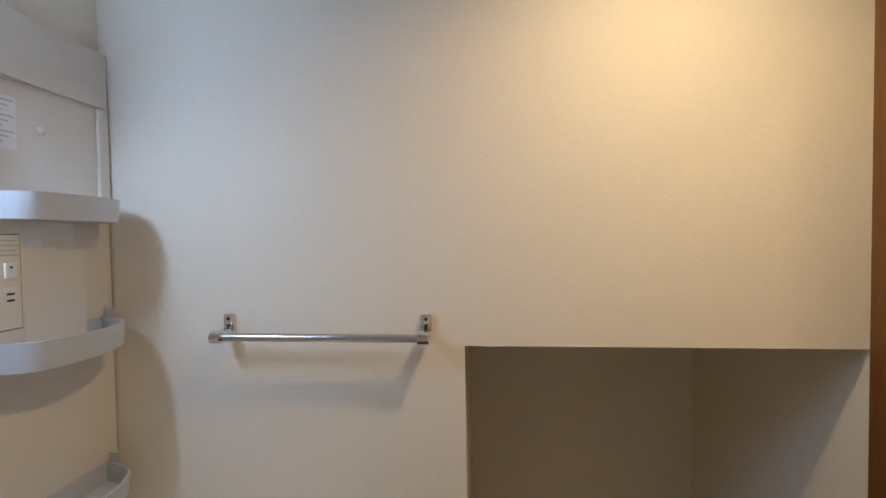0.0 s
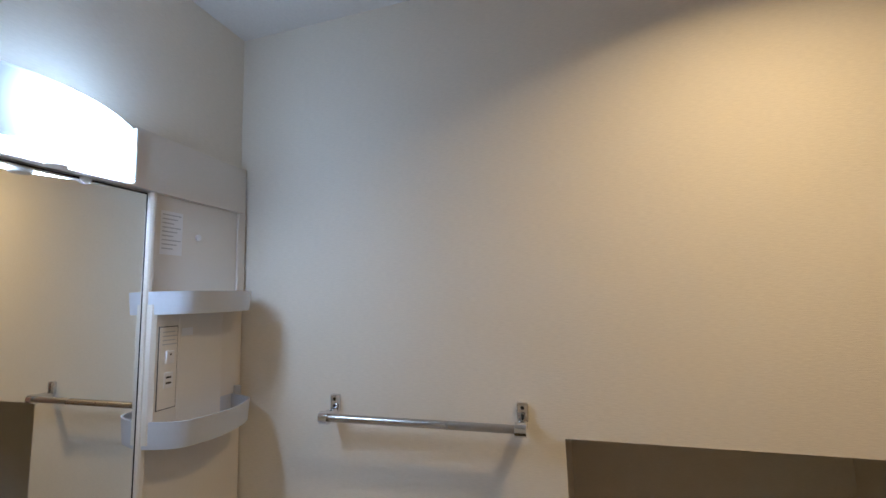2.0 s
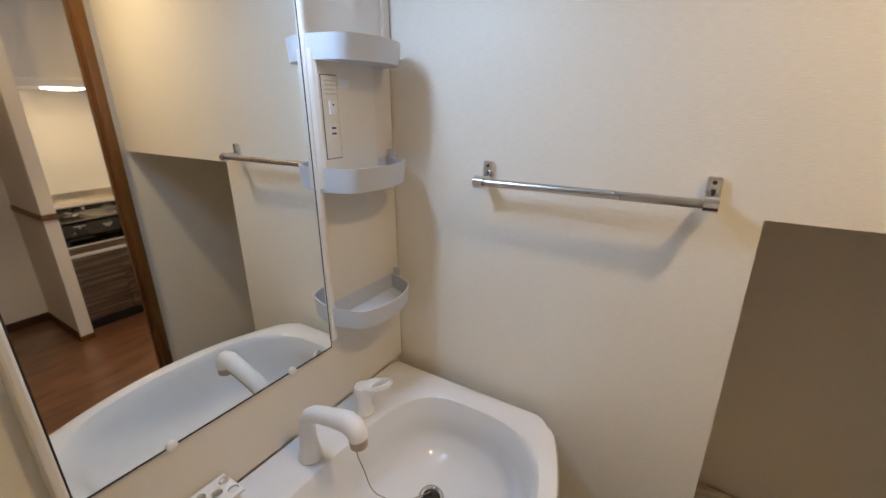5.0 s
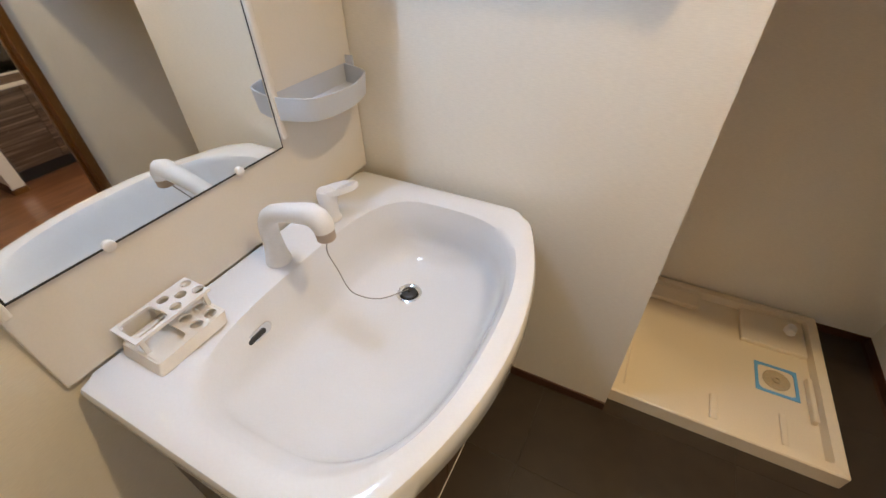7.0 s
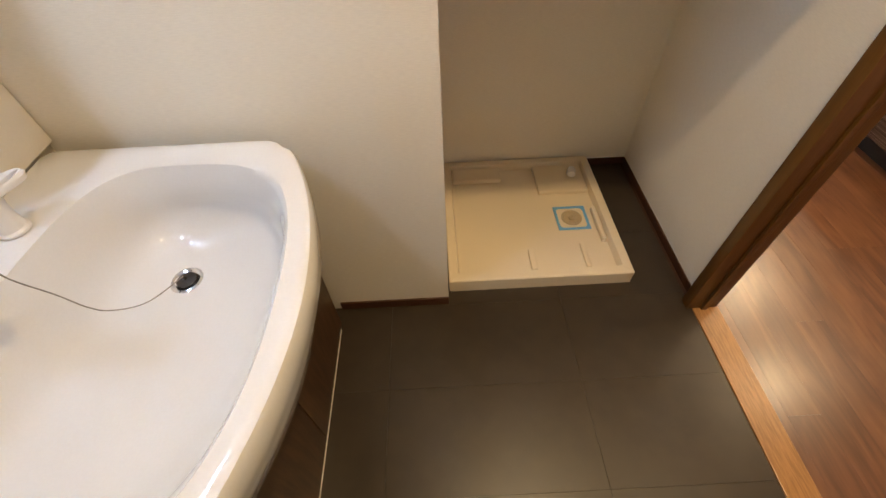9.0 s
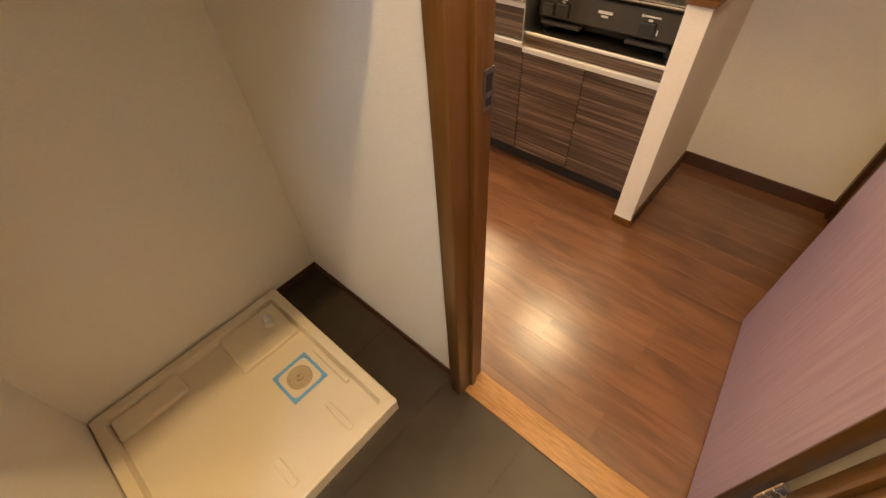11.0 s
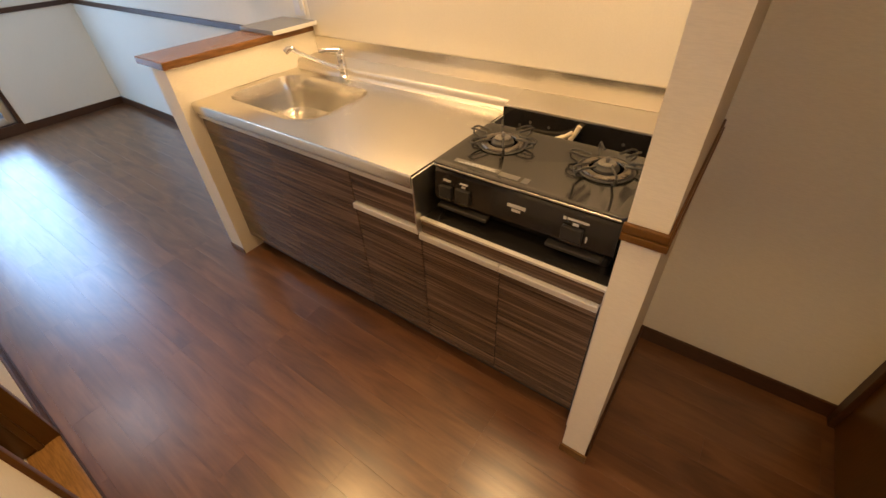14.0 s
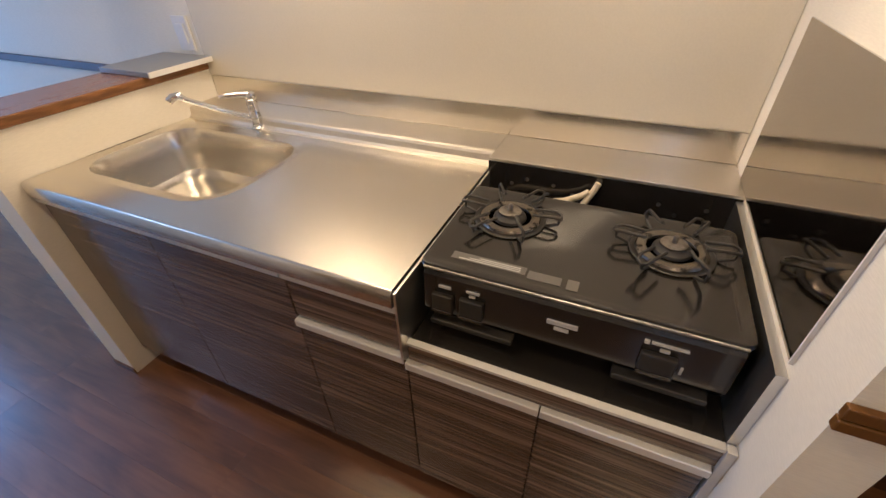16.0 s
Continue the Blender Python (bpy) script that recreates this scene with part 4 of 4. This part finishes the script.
lathe_into(bm, (1.33, -0.46, CEIL - 0.008), [(0.050, 0.0075), (0.062, 0.0075), (0.062, 0.004), (0.058, 0.0), (0.050, 0.001)], 32)
part("trim_ring", bm, PLASTIC, down, smooth=True)


# ---- kitchen ----
CTR = 0.788
XF = 2.845


def worktop():
    ob = thing("sink_worktop", (3.15, 1.1, CTR), "brushed stainless steel worktop with a pressed sink", "worktop")
    x0, x1, y0, y1 = 2.832, 3.372, 0.512, 1.684
    sx0, sx1, sy0, sy1 = 2.948, 3.325, 1.098, 1.655
    # flat sheet around the sink opening
    sink = rounded_rect(sx0, sx1, sy0, sy1, 0.100, CTR)
    centre = Vector(((sx0 + sx1) / 2, (sy0 + sy1) / 2))
    n = len(sink)
    edge = []
    corners = [(x1, y1), (x0, y1), (x0, y0), (x1, y0)]
    for x, y, z in sink:
        d = Vector((x, y)) - centre
        k = min((x1 - centre.x) / d.x if d.x > 1e-9 else 9e9, (x0 - centre.x) / d.x if d.x < -1e-9 else 9e9,
                (y1 - centre.y) / d.y if d.y > 1e-9 else 9e9, (y0 - centre.y) / d.y if d.y < -1e-9 else 9e9)
        edge.append((centre.x + d.x * k, centre.y + d.y * k, CTR))
    step = 6
    for c, (cx, cy) in enumerate(corners):
        k = min(range(n), key=lambda i: (edge[i][0] - cx) ** 2 + (edge[i][1] - cy) ** 2)
        edge[k] = (cx, cy, CTR)
    bm = bmesh.new()
    def grown(d, z):
        return rounded_rect(sx0 - d, sx1 + d, sy0 - d, sy1 + d, 0.100 + d, z)
    rings_into(bm, [edge, grown(0.036, CTR), grown(0.030, CTR), grown(0.020, CTR - 0.0045), grown(0.006, CTR - 0.005), sink and grown(0.0, CTR - 0.007), grown(-0.006, CTR - 0.018), grown(-0.014, CTR - 0.08),
                    grown(-0.026, CTR - 0.150), grown(-0.050, CTR - 0.168), grown(-0.070, CTR - 0.172)], False, True)
    sheet = part("sink_sheet", bm, STEEL, ob, "brushed stainless steel sink and drainer", True)
    bm = bmesh.new()
    prof = [(2.832, CTR - 0.0005), (2.827, CTR - 0.003), (2.824, CTR - 0.009), (2.824, CTR - 0.040), (2.832, CTR - 0.042), (2.832, CTR - 0.010)]
    rings_into(bm, [[(x, y0, z) for x, z in prof], [(x, y1, z) for x, z in prof]], True, True)
    part("front_lip", bm, STEEL, ob, "rounded steel front edge", True)
    bm = bmesh.new()
    prof = [(3.372, CTR), (3.384, CTR + 0.002), (3.390, CTR + 0.010), (3.392, CTR + 0.026), (3.396, CTR + 0.033), (3.404, CTR + 0.036), (3.524, CTR + 0.037), (3.524, CTR - 0.02), (3.372, CTR - 0.02)]
    rings_into(bm, [[(x, y0 - 0.004, z) for x, z in prof], [(x, y1, z) for x, z in prof]], True, True)
    part("rear_upstand", bm, LEDGE, ob, "raised steel rear ledge")
    bm = bmesh.new()
    lathe_into(bm, (3.10, 1.30, CTR - 0.173), [(0.058, 0.0), (0.058, 0.004), (0.048, 0.005), (0.040, -0.004), (0.012, -0.004)], 36)
    part("basket_strainer", bm, CHROME, ob, "steel sink strainer", True)
    bm = bmesh.new()
    tube_into(bm, [(x, y, CTR - 0.1665) for x, y, z in rounded_rect(2.99, 3.20, 1.19, 1.36, 0.03, 0)], 0.0035, 8, True)
    part("strainer_rim", bm, TEAL, ob, "pale green plastic strainer rim", True)
    return ob


def cabinet_unit(name, y0, y1, fronts, label):
    """A base unit: carcass, striped wood fronts and aluminium pull strips; fronts are rows of y0, y1, z0, z1."""
    ob = thing(name, ((XF + X_BACK) / 2, (y0 + y1) / 2, 0), label, "cabinet", "kitchen base cabinets")
    top = 0.58 if "stove" in name else 0.747
    block("body", XF + 0.02, X_BACK - 0.005, y0 + 0.001, y1 - 0.001, 0.085, top - (0.0 if "stove" in name else 0.20), CABINET, ob)
    block("kickboard", XF + 0.05, XF + 0.065, y0, y1, 0.0, 0.084, BLACK_MATT, ob, "black recessed kickboard")
    for a, b, z0, z1 in fronts:
        front = block("drawer_front" if z1 - z0 < 0.2 else "door", XF, XF + 0.018, a + 0.0015, b - 0.0015, z0, z1 - 0.024, CABINET, ob, "dark brown horizontally striped wood front", 0.0012)
        bm = bmesh.new()
        prof = [(XF - 0.012, z1 - 0.020), (XF - 0.012, z1 - 0.002), (XF - 0.010, z1), (XF + 0.018, z1), (XF + 0.018, z1 - 0.0235), (XF + 0.002, z1 - 0.0235), (XF - 0.002, z1 - 0.012), (XF - 0.009, z1 - 0.012), (XF - 0.009, z1 - 0.020)]
        rings_into(bm, [[(x, a + 0.0015, z) for x, z in prof], [(x, b - 0.0015, z) for x, z in prof]], True, True)
        part("pull_strip", bm, STRIP, front, "aluminium pull strip")
    return ob


def stove_well():
    ob = thing("stove_recess", (3.1, 0.21, 0.62), "black and steel recess holding the gas stove", "recess")
    block("deck", XF + 0.012, 3.352, -0.066, 0.5, 0.606, 0.634, BLACK, ob, "black enamel deck")
    block("front_strip", XF + 0.001, XF + 0.0115, -0.066, 0.502, 0.584, 0.630, CABINET, ob, "striped wood front strip")
    block("front_edge", XF - 0.002, XF + 0.0135, -0.066, 0.502, 0.6305, 0.6375, STRIP, ob, "aluminium edge")
    block("side_panel", 2.826, 3.352, 0.5025, 0.5075, 0.606, CTR - 0.003, ALU, ob, "aluminium side panel")
    block("side_panel", XF + 0.0125, 3.352, Y_PART1 + 0.001, -0.0665, 0.55, 0.812, ALU, ob, "pale side panel")
    block("filler_strip", XF - 0.006, XF + 0.012, Y_PART1 + 0.001, -0.0665, 0.0, 0.640, STRIP, ob, "pale filler strip beside the partition", 0.001)
    block("rear_panel", 3.353, 3.360, -0.080, 0.5075, 0.606, 0.8165, BLACK, ob, "black rear panel")
    block("rear_ledge", 3.353, 3.524, -0.080, 0.507, 0.817, 0.8248, LEDGE, ob, "steel rear ledge", 0.001)
    for y, z in ((0.44, 0.762), (0.40, 0.780), (0.33, 0.775), (0.08, 0.772), (0.04, 0.750), (0.10, 0.742), (-0.02, 0.776), (0.28, 0.758)):
        bm = bmesh.new()
        lathe_into(bm, (3.3535, y, z), [(0.0055, 0.0), (0.0055, -0.001), (0.003, -0.0015)], 10, "X")
        part("filler_spot", bm, WORN, ob, "pale screw cover")
    bm = bmesh.new()
    tube_into(bm, [(3.335, 0.24, 0.640), (3.335, 0.24, 0.690)], 0.012, 14)
    box_into(bm, 3.322, 3.348, 0.222, 0.258, 0.690, 0.716, 0.004)
    part("gas_valve", bm, CHROME, ob, "chrome gas valve", True)
    bm = bmesh.new()
    pts = [(3.338, 0.240, 0.782), (3.334, 0.262, 0.766), (3.330, 0.295, 0.750), (3.325, 0.335, 0.741), (3.318, 0.380, 0.736), (3.305, 0.430, 0.728), (3.295, 0.465, 0.705)]
    tube_into(bm, pts, 0.0080, 12)
    tube_into(bm, [(3.344, 0.222, 0.806), (3.340, 0.230, 0.785), (3.333, 0.245, 0.755), (3.325, 0.258, 0.725), (3.322, 0.262, 0.690)], 0.0080, 12)
    part("gas_hose", bm, HOSE, ob, "cream rubber gas hose", True)
    return ob


def burner(parent, x, y, z):
    bm = bmesh.new()
    lathe_into(bm, (x, y, z), [(0.062, 0.0), (0.066, 0.004), (0.060, 0.007), (0.046, 0.004), (0.036, 0.006), (0.034, 0.012), (0.027, 0.016), (0.025, 0.020), (0.012, 0.021), (0.010, 0.018), (0.003, 0.018)], 36)
    ring = part("burner", bm, BLACK_MATT, parent, "black burner head", True)
    bm = bmesh.new()
    lathe_into(bm, (x, y, z + 0.006), [(0.044, 0.0), (0.046, 0.004), (0.055, 0.006), (0.063, 0.004), (0.066, 0.0)], 40)
    part("drip_ring", bm, DRIP, ring, "dark polished drip ring", True)
    bm = bmesh.new()
    lathe_into(bm, (x, y, z + 0.0212), [(0.024, 0.0), (0.024, 0.0020), (0.021, 0.0032), (0.012, 0.0036), (0.0005, 0.0034)], 32)
    lathe_into(bm, (x, y, z + 0.020), [(0.005, 0.0), (0.005, 0.016), (0.0035, 0.019)], 12)
    part("burner_cap", bm, WORN, ring, "worn metal burner cap", True)
    bm = bmesh.new()
    lathe_into(bm, (x, y, z + 0.001), [(0.074, 0.0), (0.077, 0.003), (0.074, 0.005), (0.070, 0.003)], 36)
    for k in range(6):
        q = radians(60 * k + 30)
        c, s = math.cos(q), math.sin(q)
        t = Vector((-s, c, 0)) * (0.012 if k % 3 else 0.002)
        p = lambda r, h, side=0: Vector((x + c * r, y + s * r, z + h)) + t * side
        if k % 3:
            tube_into(bm, [p(0.050, 0.030, 1), p(0.094, 0.034, 1), p(0.106, 0.030, 0.7), p(0.108, 0.026, 0), p(0.106, 0.030, -0.7), p(0.094, 0.034, -1), p(0.050, 0.030, -1)], 0.0032, 8)
            tube_into(bm, [p(0.104, 0.028, 0), p(0.102, 0.012, 0), p(0.078, 0.003, 0)], 0.0032, 8)
        else:
            tube_into(bm, [p(0.046, 0.038), p(0.060, 0.034), p(0.098, 0.036), p(0.104, 0.028), p(0.100, 0.012), p(0.076, 0.003)], 0.0034, 8)
    part("trivet", bm, BLACK_MATT, ring, "black iron trivet", True)


def stove():
    ob = thing("gas_stove", (3.07, 0.212, 0.635), "black enamel two-burner gas stove in the kitchen recess", "stove")
    y0, y1, x0, x1 = -0.058, 0.494, 2.914, 3.236
    bm = bmesh.new()
    prof = [(x0 + 0.012, 0.662), (x0 - 0.006, 0.690), (x0 - 0.002, 0.775), (x0 + 0.010, 0.790), (x1, 0.790), (x1, 0.662)]
    rings_into(bm, [[(x, y0 + 0.006, z) for x, z in prof], [(x, y1 - 0.006, z) for x, z in prof]], True, True)
    body = part("body", bm, BLACK, ob, "black front and sides")
    bm = bmesh.new()
    rings_into(bm, [rounded_rect(x0 - 0.004, x1, y0, y1, 0.018, 0.789), rounded_rect(x0 - 0.007, x1 + 0.002, y0 - 0.002, y1 + 0.002, 0.020, 0.796), rounded_rect(x0 - 0.004, x1, y0, y1, 0.018, 0.8035),
                    rounded_rect(x0 + 0.006, x1 - 0.010, y0 + 0.010, y1 - 0.010, 0.016, 0.8045), rounded_rect(x0 + 0.016, x1 - 0.022, y0 + 0.020, y1 - 0.020, 0.014, 0.8005)], True, True)
    top = part("top_plate", bm, BLACK, ob, "glossy black top plate", True)
    burner(ob, 3.116, 0.378, 0.8005), burner(ob, 3.116, 0.060, 0.8005)
    bm = bmesh.new()
    tube_into(bm, [(x0 - 0.0065, y0 + 0.01, 0.797), (x0 - 0.0065, y1 - 0.01, 0.797)], 0.003, 8)
    part("front_trim", bm, WORN, top, "thin chrome front line", True)
    # stickers on the plate
    for a, b, xa, xb in ((0.300, 0.445, 2.946, 2.968), (0.235, 0.295, 2.940, 2.962), (0.205, 0.225, 2.936, 2.964)):
        block("sticker", xa, xb, a, b, 0.8008, 0.8013, DARK_LABEL, top, "grey printed sticker")
    for k in range(3):
        block("text_bar", 2.950 + 0.005 * k, 2.952 + 0.005 * k, 0.31, 0.43 - 0.02 * k, 0.8014, 0.8017, INK, top)
    # front: push knobs, marks and grill door
    for a, b, z0, z1 in ((0.424, 0.468, 0.694, 0.738), (0.362, 0.410, 0.694, 0.742), (0.030, 0.086, 0.694, 0.740)):
        knob = block("push_knob", x0 - 0.016, x0 - 0.003, a, b, z0, z1, BLACK_MATT, ob, "black push button", 0.003)
        block("knob_lip", x0 - 0.019, x0 - 0.0155, a, b, z0, z0 + 0.008, BLACK, knob, bevel=0.001)
    for a, b, z0, z1 in ((0.372, 0.398, 0.756, 0.760), (0.380, 0.392, 0.746, 0.751), (0.430, 0.455, 0.752, 0.757), (0.020, 0.075, 0.757, 0.761), (0.045, 0.060, 0.744, 0.750), (0.018, 0.022, 0.705, 0.722), (0.078, 0.086, 0.755, 0.762)):
        block("mark", x0 - 0.0068, x0 - 0.0015, a, b, z0, z1, INK, ob, "small pale printed mark")
    bm = bmesh.new()
    for k, (a, b) in enumerate(((0.190, 0.244), (0.204, 0.230))):
        box_into(bm, x0 - 0.0068, x0 - 0.002, a, b, 0.738 - 0.012 * k, 0.747 - 0.014 * k)
    part("badge", bm, INK, ob, "plain pale maker's badge")
    for a, b in ((0.300, 0.470), (-0.030, 0.120)):
        block("vent_bar", x0 - 0.022, x0 + 0.004, a, b, 0.664, 0.676, BLACK_MATT, ob, "black lower rail", 0.003)
    for x, y in ((x0 + 0.03, y0 + 0.03), (x0 + 0.03, y1 - 0.03), (x1 - 0.03, y0 + 0.03), (x1 - 0.03, y1 - 0.03)):
        bm = bmesh.new()
        lathe_into(bm, (x, y, 0.634), [(0.014, 0.0), (0.016, 0.004), (0.013, 0.030)], 16)
        part("foot", bm, BLACK_MATT, ob, smooth=True)
    return ob


def kitchen_tap():
    ob = thing("kitchen_tap", (3.385, 1.352, CTR), "chrome single-lever kitchen tap with a swivel spout", "tap")
    bm = bmesh.new()
    lathe_into(bm, (3.385, 1.352, CTR - 0.001), [(0.025, 0.0), (0.025, 0.005), (0.020, 0.009), (0.0175, 0.013), (0.0175, 0.030), (0.0195, 0.033), (0.0195, 0.044), (0.0175, 0.047), (0.0170, 0.080), (0.0185, 0.084), (0.0180, 0.098), (0.012, 0.105)], 28)
    body = part("tap_body", bm, CHROME, ob, smooth=True)
    bm = bmesh.new()
    a, b = Vector((3.374, 1.358, CTR + 0.038)), Vector((3.190, 1.450, CTR + 0.148))
    tube_into(bm, [a, a.lerp(b, 0.15), a.lerp(b, 0.5), a.lerp(b, 0.86) + Vector((0, 0, 0.004)), b + Vector((0.018, -0.009, 0.001)), b, b + Vector((-0.012, 0.006, -0.010))], [0.0095, 0.0085, 0.0080, 0.0085, 0.0115, 0.0120, 0.0105], 16)
    part("spout", bm, CHROME, body, smooth=True)
    bm = bmesh.new()
    lathe_into(bm, (3.385, 1.352, CTR + 0.103), [(0.0175, 0.0), (0.0180, 0.006), (0.0165, 0.014), (0.009, 0.018), (0.001, 0.019)], 24)
    tube_into(bm, [(3.380, 1.354, CTR + 0.114), (3.352, 1.372, CTR + 0.119), (3.322, 1.391, CTR + 0.121), (3.306, 1.401, CTR + 0.119)], [0.012, 0.009, 0.008, 0.005], 14)
    part("lever", bm, CHROME, body, smooth=True)
    return ob


DRIP = material("dark_polished_steel", (0.22, 0.20, 0.18), 0.22, 1.0, stain=0.2, stain_size=50)
HOSE = material("cream_hose", (0.70, 0.60, 0.45), 0.5, grain=0.05)
TEAL = material("pale_green_plastic", (0.42, 0.62, 0.55), 0.4, grain=0.05)
worktop()
cabinet_unit("sink_cabinet", 0.795, 1.684, [(0.795, 1.240, 0.09, 0.745), (1.240, 1.684, 0.09, 0.745)], "striped dark wood sink base cabinet with two doors")
cabinet_unit("drawer_cabinet", 0.508, 0.794, [(0.508, 0.794, 0.605, 0.745), (0.508, 0.794, 0.09, 0.598)], "striped dark wood drawer unit under the steel worktop")
cabinet_unit("stove_cabinet", -0.064, 0.507, [(-0.064, 0.222, 0.09, 0.583), (0.222, 0.507, 0.09, 0.583)], "striped dark wood base cabinet under the stove")
stove_well(), stove(), kitchen_tap()

knee = structure("wall_knee", [(2.783, X_BACK, 1.687, 1.80, 0, 0.924)], WALLPAPER, "cream knee wall at the end of the kitchen", "wall")
structure("trim_knee_foot", [(2.777, 2.783, 1.682, 1.804, 0, 0.030)], BROWN, "brown foot of the knee wall", "trim", 0.002)
bar_top = thing("counter_slab", (3.15, 1.79, 0.925), "polished brown wooden counter slab on the knee wall", "counter")
block("slab", 2.778, X_BACK - 0.001, 1.678, 1.905, 0.9245, 0.954, SLAB_WOOD, bar_top, bevel=0.004)
board = thing("grey_board", (3.4, 1.77, 0.955), "flat grey board with a white edge on the counter slab", "board")
block("board", 3.272, X_BACK - 0.002, 1.650, 1.903, 0.9545, 0.972, GREY_BOARD, board, bevel=0.002)
block("edge_strip", 3.272, X_BACK - 0.002, 1.645, 1.6497, 0.9545, 0.9715, PLASTIC, board, "white edge strip")
sw = thing("light_switch", (X_BACK, 1.755, 1.04), "white wall switch plate above the counter", "switch")
block("plate", X_BACK - 0.007, X_BACK - 0.0005, 1.716, 1.790, 0.985, 1.100, PLASTIC, sw, bevel=0.002)
block("rocker", X_BACK - 0.011, X_BACK - 0.0072, 1.735, 1.771, 1.010, 1.075, PLASTIC, sw, bevel=0.001)

splash = thing("splashback", (X_BACK, 0.8, 0.82), "glossy cream kitchen wall panel over a steel strip", "splashback")
block("wall_panel", X_BACK - 0.004, X_BACK - 0.0005, Y_PART1 + 0.002, 1.684, 0.907, 1.70, PANEL, splash)
block("steel_strip", X_BACK - 0.006, X_BACK - 0.0005, Y_PART1 + 0.002, 1.676, 0.8255, 0.905, SATIN, splash, "polished steel strip", 0.001)
side = thing("side_splash_plate", (3.15, Y_PART1, 0.98), "mirror-polished steel splash plate on the partition", "splash plate")
block("plate", 2.872, 3.440, Y_PART1 + 0.0005, Y_PART1 + 0.004, 0.827, 1.16, POLISHED, side)
block("edge", 2.869, 2.8718, Y_PART1 + 0.0005, Y_PART1 + 0.006, 0.827, 1.16, PLASTIC, side, "white edge")

hood = thing("range_hood", (3.2, 0.2, 1.66), "beige box range hood with a lit lamp underneath", "range hood")
bm = bmesh.new()
prof = [(2.955, 1.668), (2.955, 1.715), (2.985, 1.73), (2.985, CEIL - 0.002), (X_BACK - 0.002, CEIL - 0.002), (X_BACK - 0.002, 1.668)]
rings_into(bm, [[(x, Y_PART1 + 0.002, z) for x, z in prof], [(x, 0.505, z) for x, z in prof]], True, True)
part("casing", bm, CREAM_PLASTIC, hood)
block("hood_lamp", 2.990, 3.110, 0.12, 0.32, 1.658, 1.6675, HOTLAMP, hood, "glowing hood lamp")
wallcab = thing("wall_cabinet", (3.3, 1.1, 1.71), "plain cream kitchen wall cabinet with a tube lamp underneath", "cabinet")
block("body", 3.0, X_BACK - 0.002, 0.508, 1.684, 1.712, CEIL - 0.002, CREAM_PLASTIC, wallcab)
block("tube_lamp", 3.300, 3.360, 0.87, 1.43, 1.692, 1.7115, HOTLAMP, wallcab, "glowing tube lamp")
shelf = thing("nook_shelf", (3.2, -0.45, 1.94), "white shelf across the top of the refrigerator nook", "shelf")
block("board", 2.86, X_NOOK - 0.001, Y_NOOK + 0.008, Y_PART0 - 0.001, 1.940, 1.965, PLASTIC, shelf, bevel=0.001)


# ---- floor pieces ----
def piece_mesh(name, wide, long, thick, chamfer, mat):
    bm = bmesh.new()
    w, l = wide / 2, long / 2
    rows = [[(-w, -l, -thick), (w, -l, -thick), (w, l, -thick), (-w, l, -thick)], [(-w, -l, -chamfer), (w, -l, -chamfer), (w, l, -chamfer), (-w, l, -chamfer)],
            [(-w + chamfer, -l + chamfer, 0), (w - chamfer, -l + chamfer, 0), (w - chamfer, l - chamfer, 0), (-w + chamfer, l - chamfer, 0)]]
    rings_into(bm, rows, False, True)
    data = bpy.data.meshes.new(name)
    bm.to_mesh(data)
    bm.free()
    data.materials.append(mat)
    return data


def lay(name, parent, spans, thick, chamfer, mat, gap):
    """Lays pieces, spans of x0, x1, y0, y1, sharing one mesh for each size."""
    sizes = {}
    for x0, x1, y0, y1 in spans:
        key = (round(x1 - x0 - gap, 4), round(y1 - y0 - gap, 4))
        if min(key) < 0.01:
            continue
        if key not in sizes:
            sizes[key] = piece_mesh(name, key[0], key[1], thick, chamfer, mat)
        ob = new(name, sizes[key])
        ob.matrix_basis = Matrix.Translation(((x0 + x1) / 2, (y0 + y1) / 2, 0))
        ob.parent = parent


def cuts(lo, hi, first, step):
    marks = [first + step * k for k in range(-40, 60) if lo + 0.01 < first + step * k < hi - 0.01]
    marks = [lo] + marks + [hi]
    return list(zip(marks, marks[1:]))


rng = random.Random(4)
tiles = [(x0, x1, y0, y1) for x0, x1 in cuts(0.0, 1.733, 0.681, 0.606) for y0, y1 in cuts(S_END, NICHE_Y, -0.312, 0.303)]
lay("tile", FLOOR_W, tiles, 0.003, 0.0003, VINYL, 0.0004)
planks = []
for x0, x1 in cuts(X_KIT + 0.016, X_BACK, 2.055, 0.1):
    for y0, y1 in cuts(Y_NOOK - 0.05, Y_NORTH, 1.062 + 0.303 * rng.choice((0, 1, 2)), 0.909):
        planks.append((x0, x1, y0, y1))
lay("plank", FLOOR_L, planks, 0.0015, 0.0002, PLANK, 0.0003)
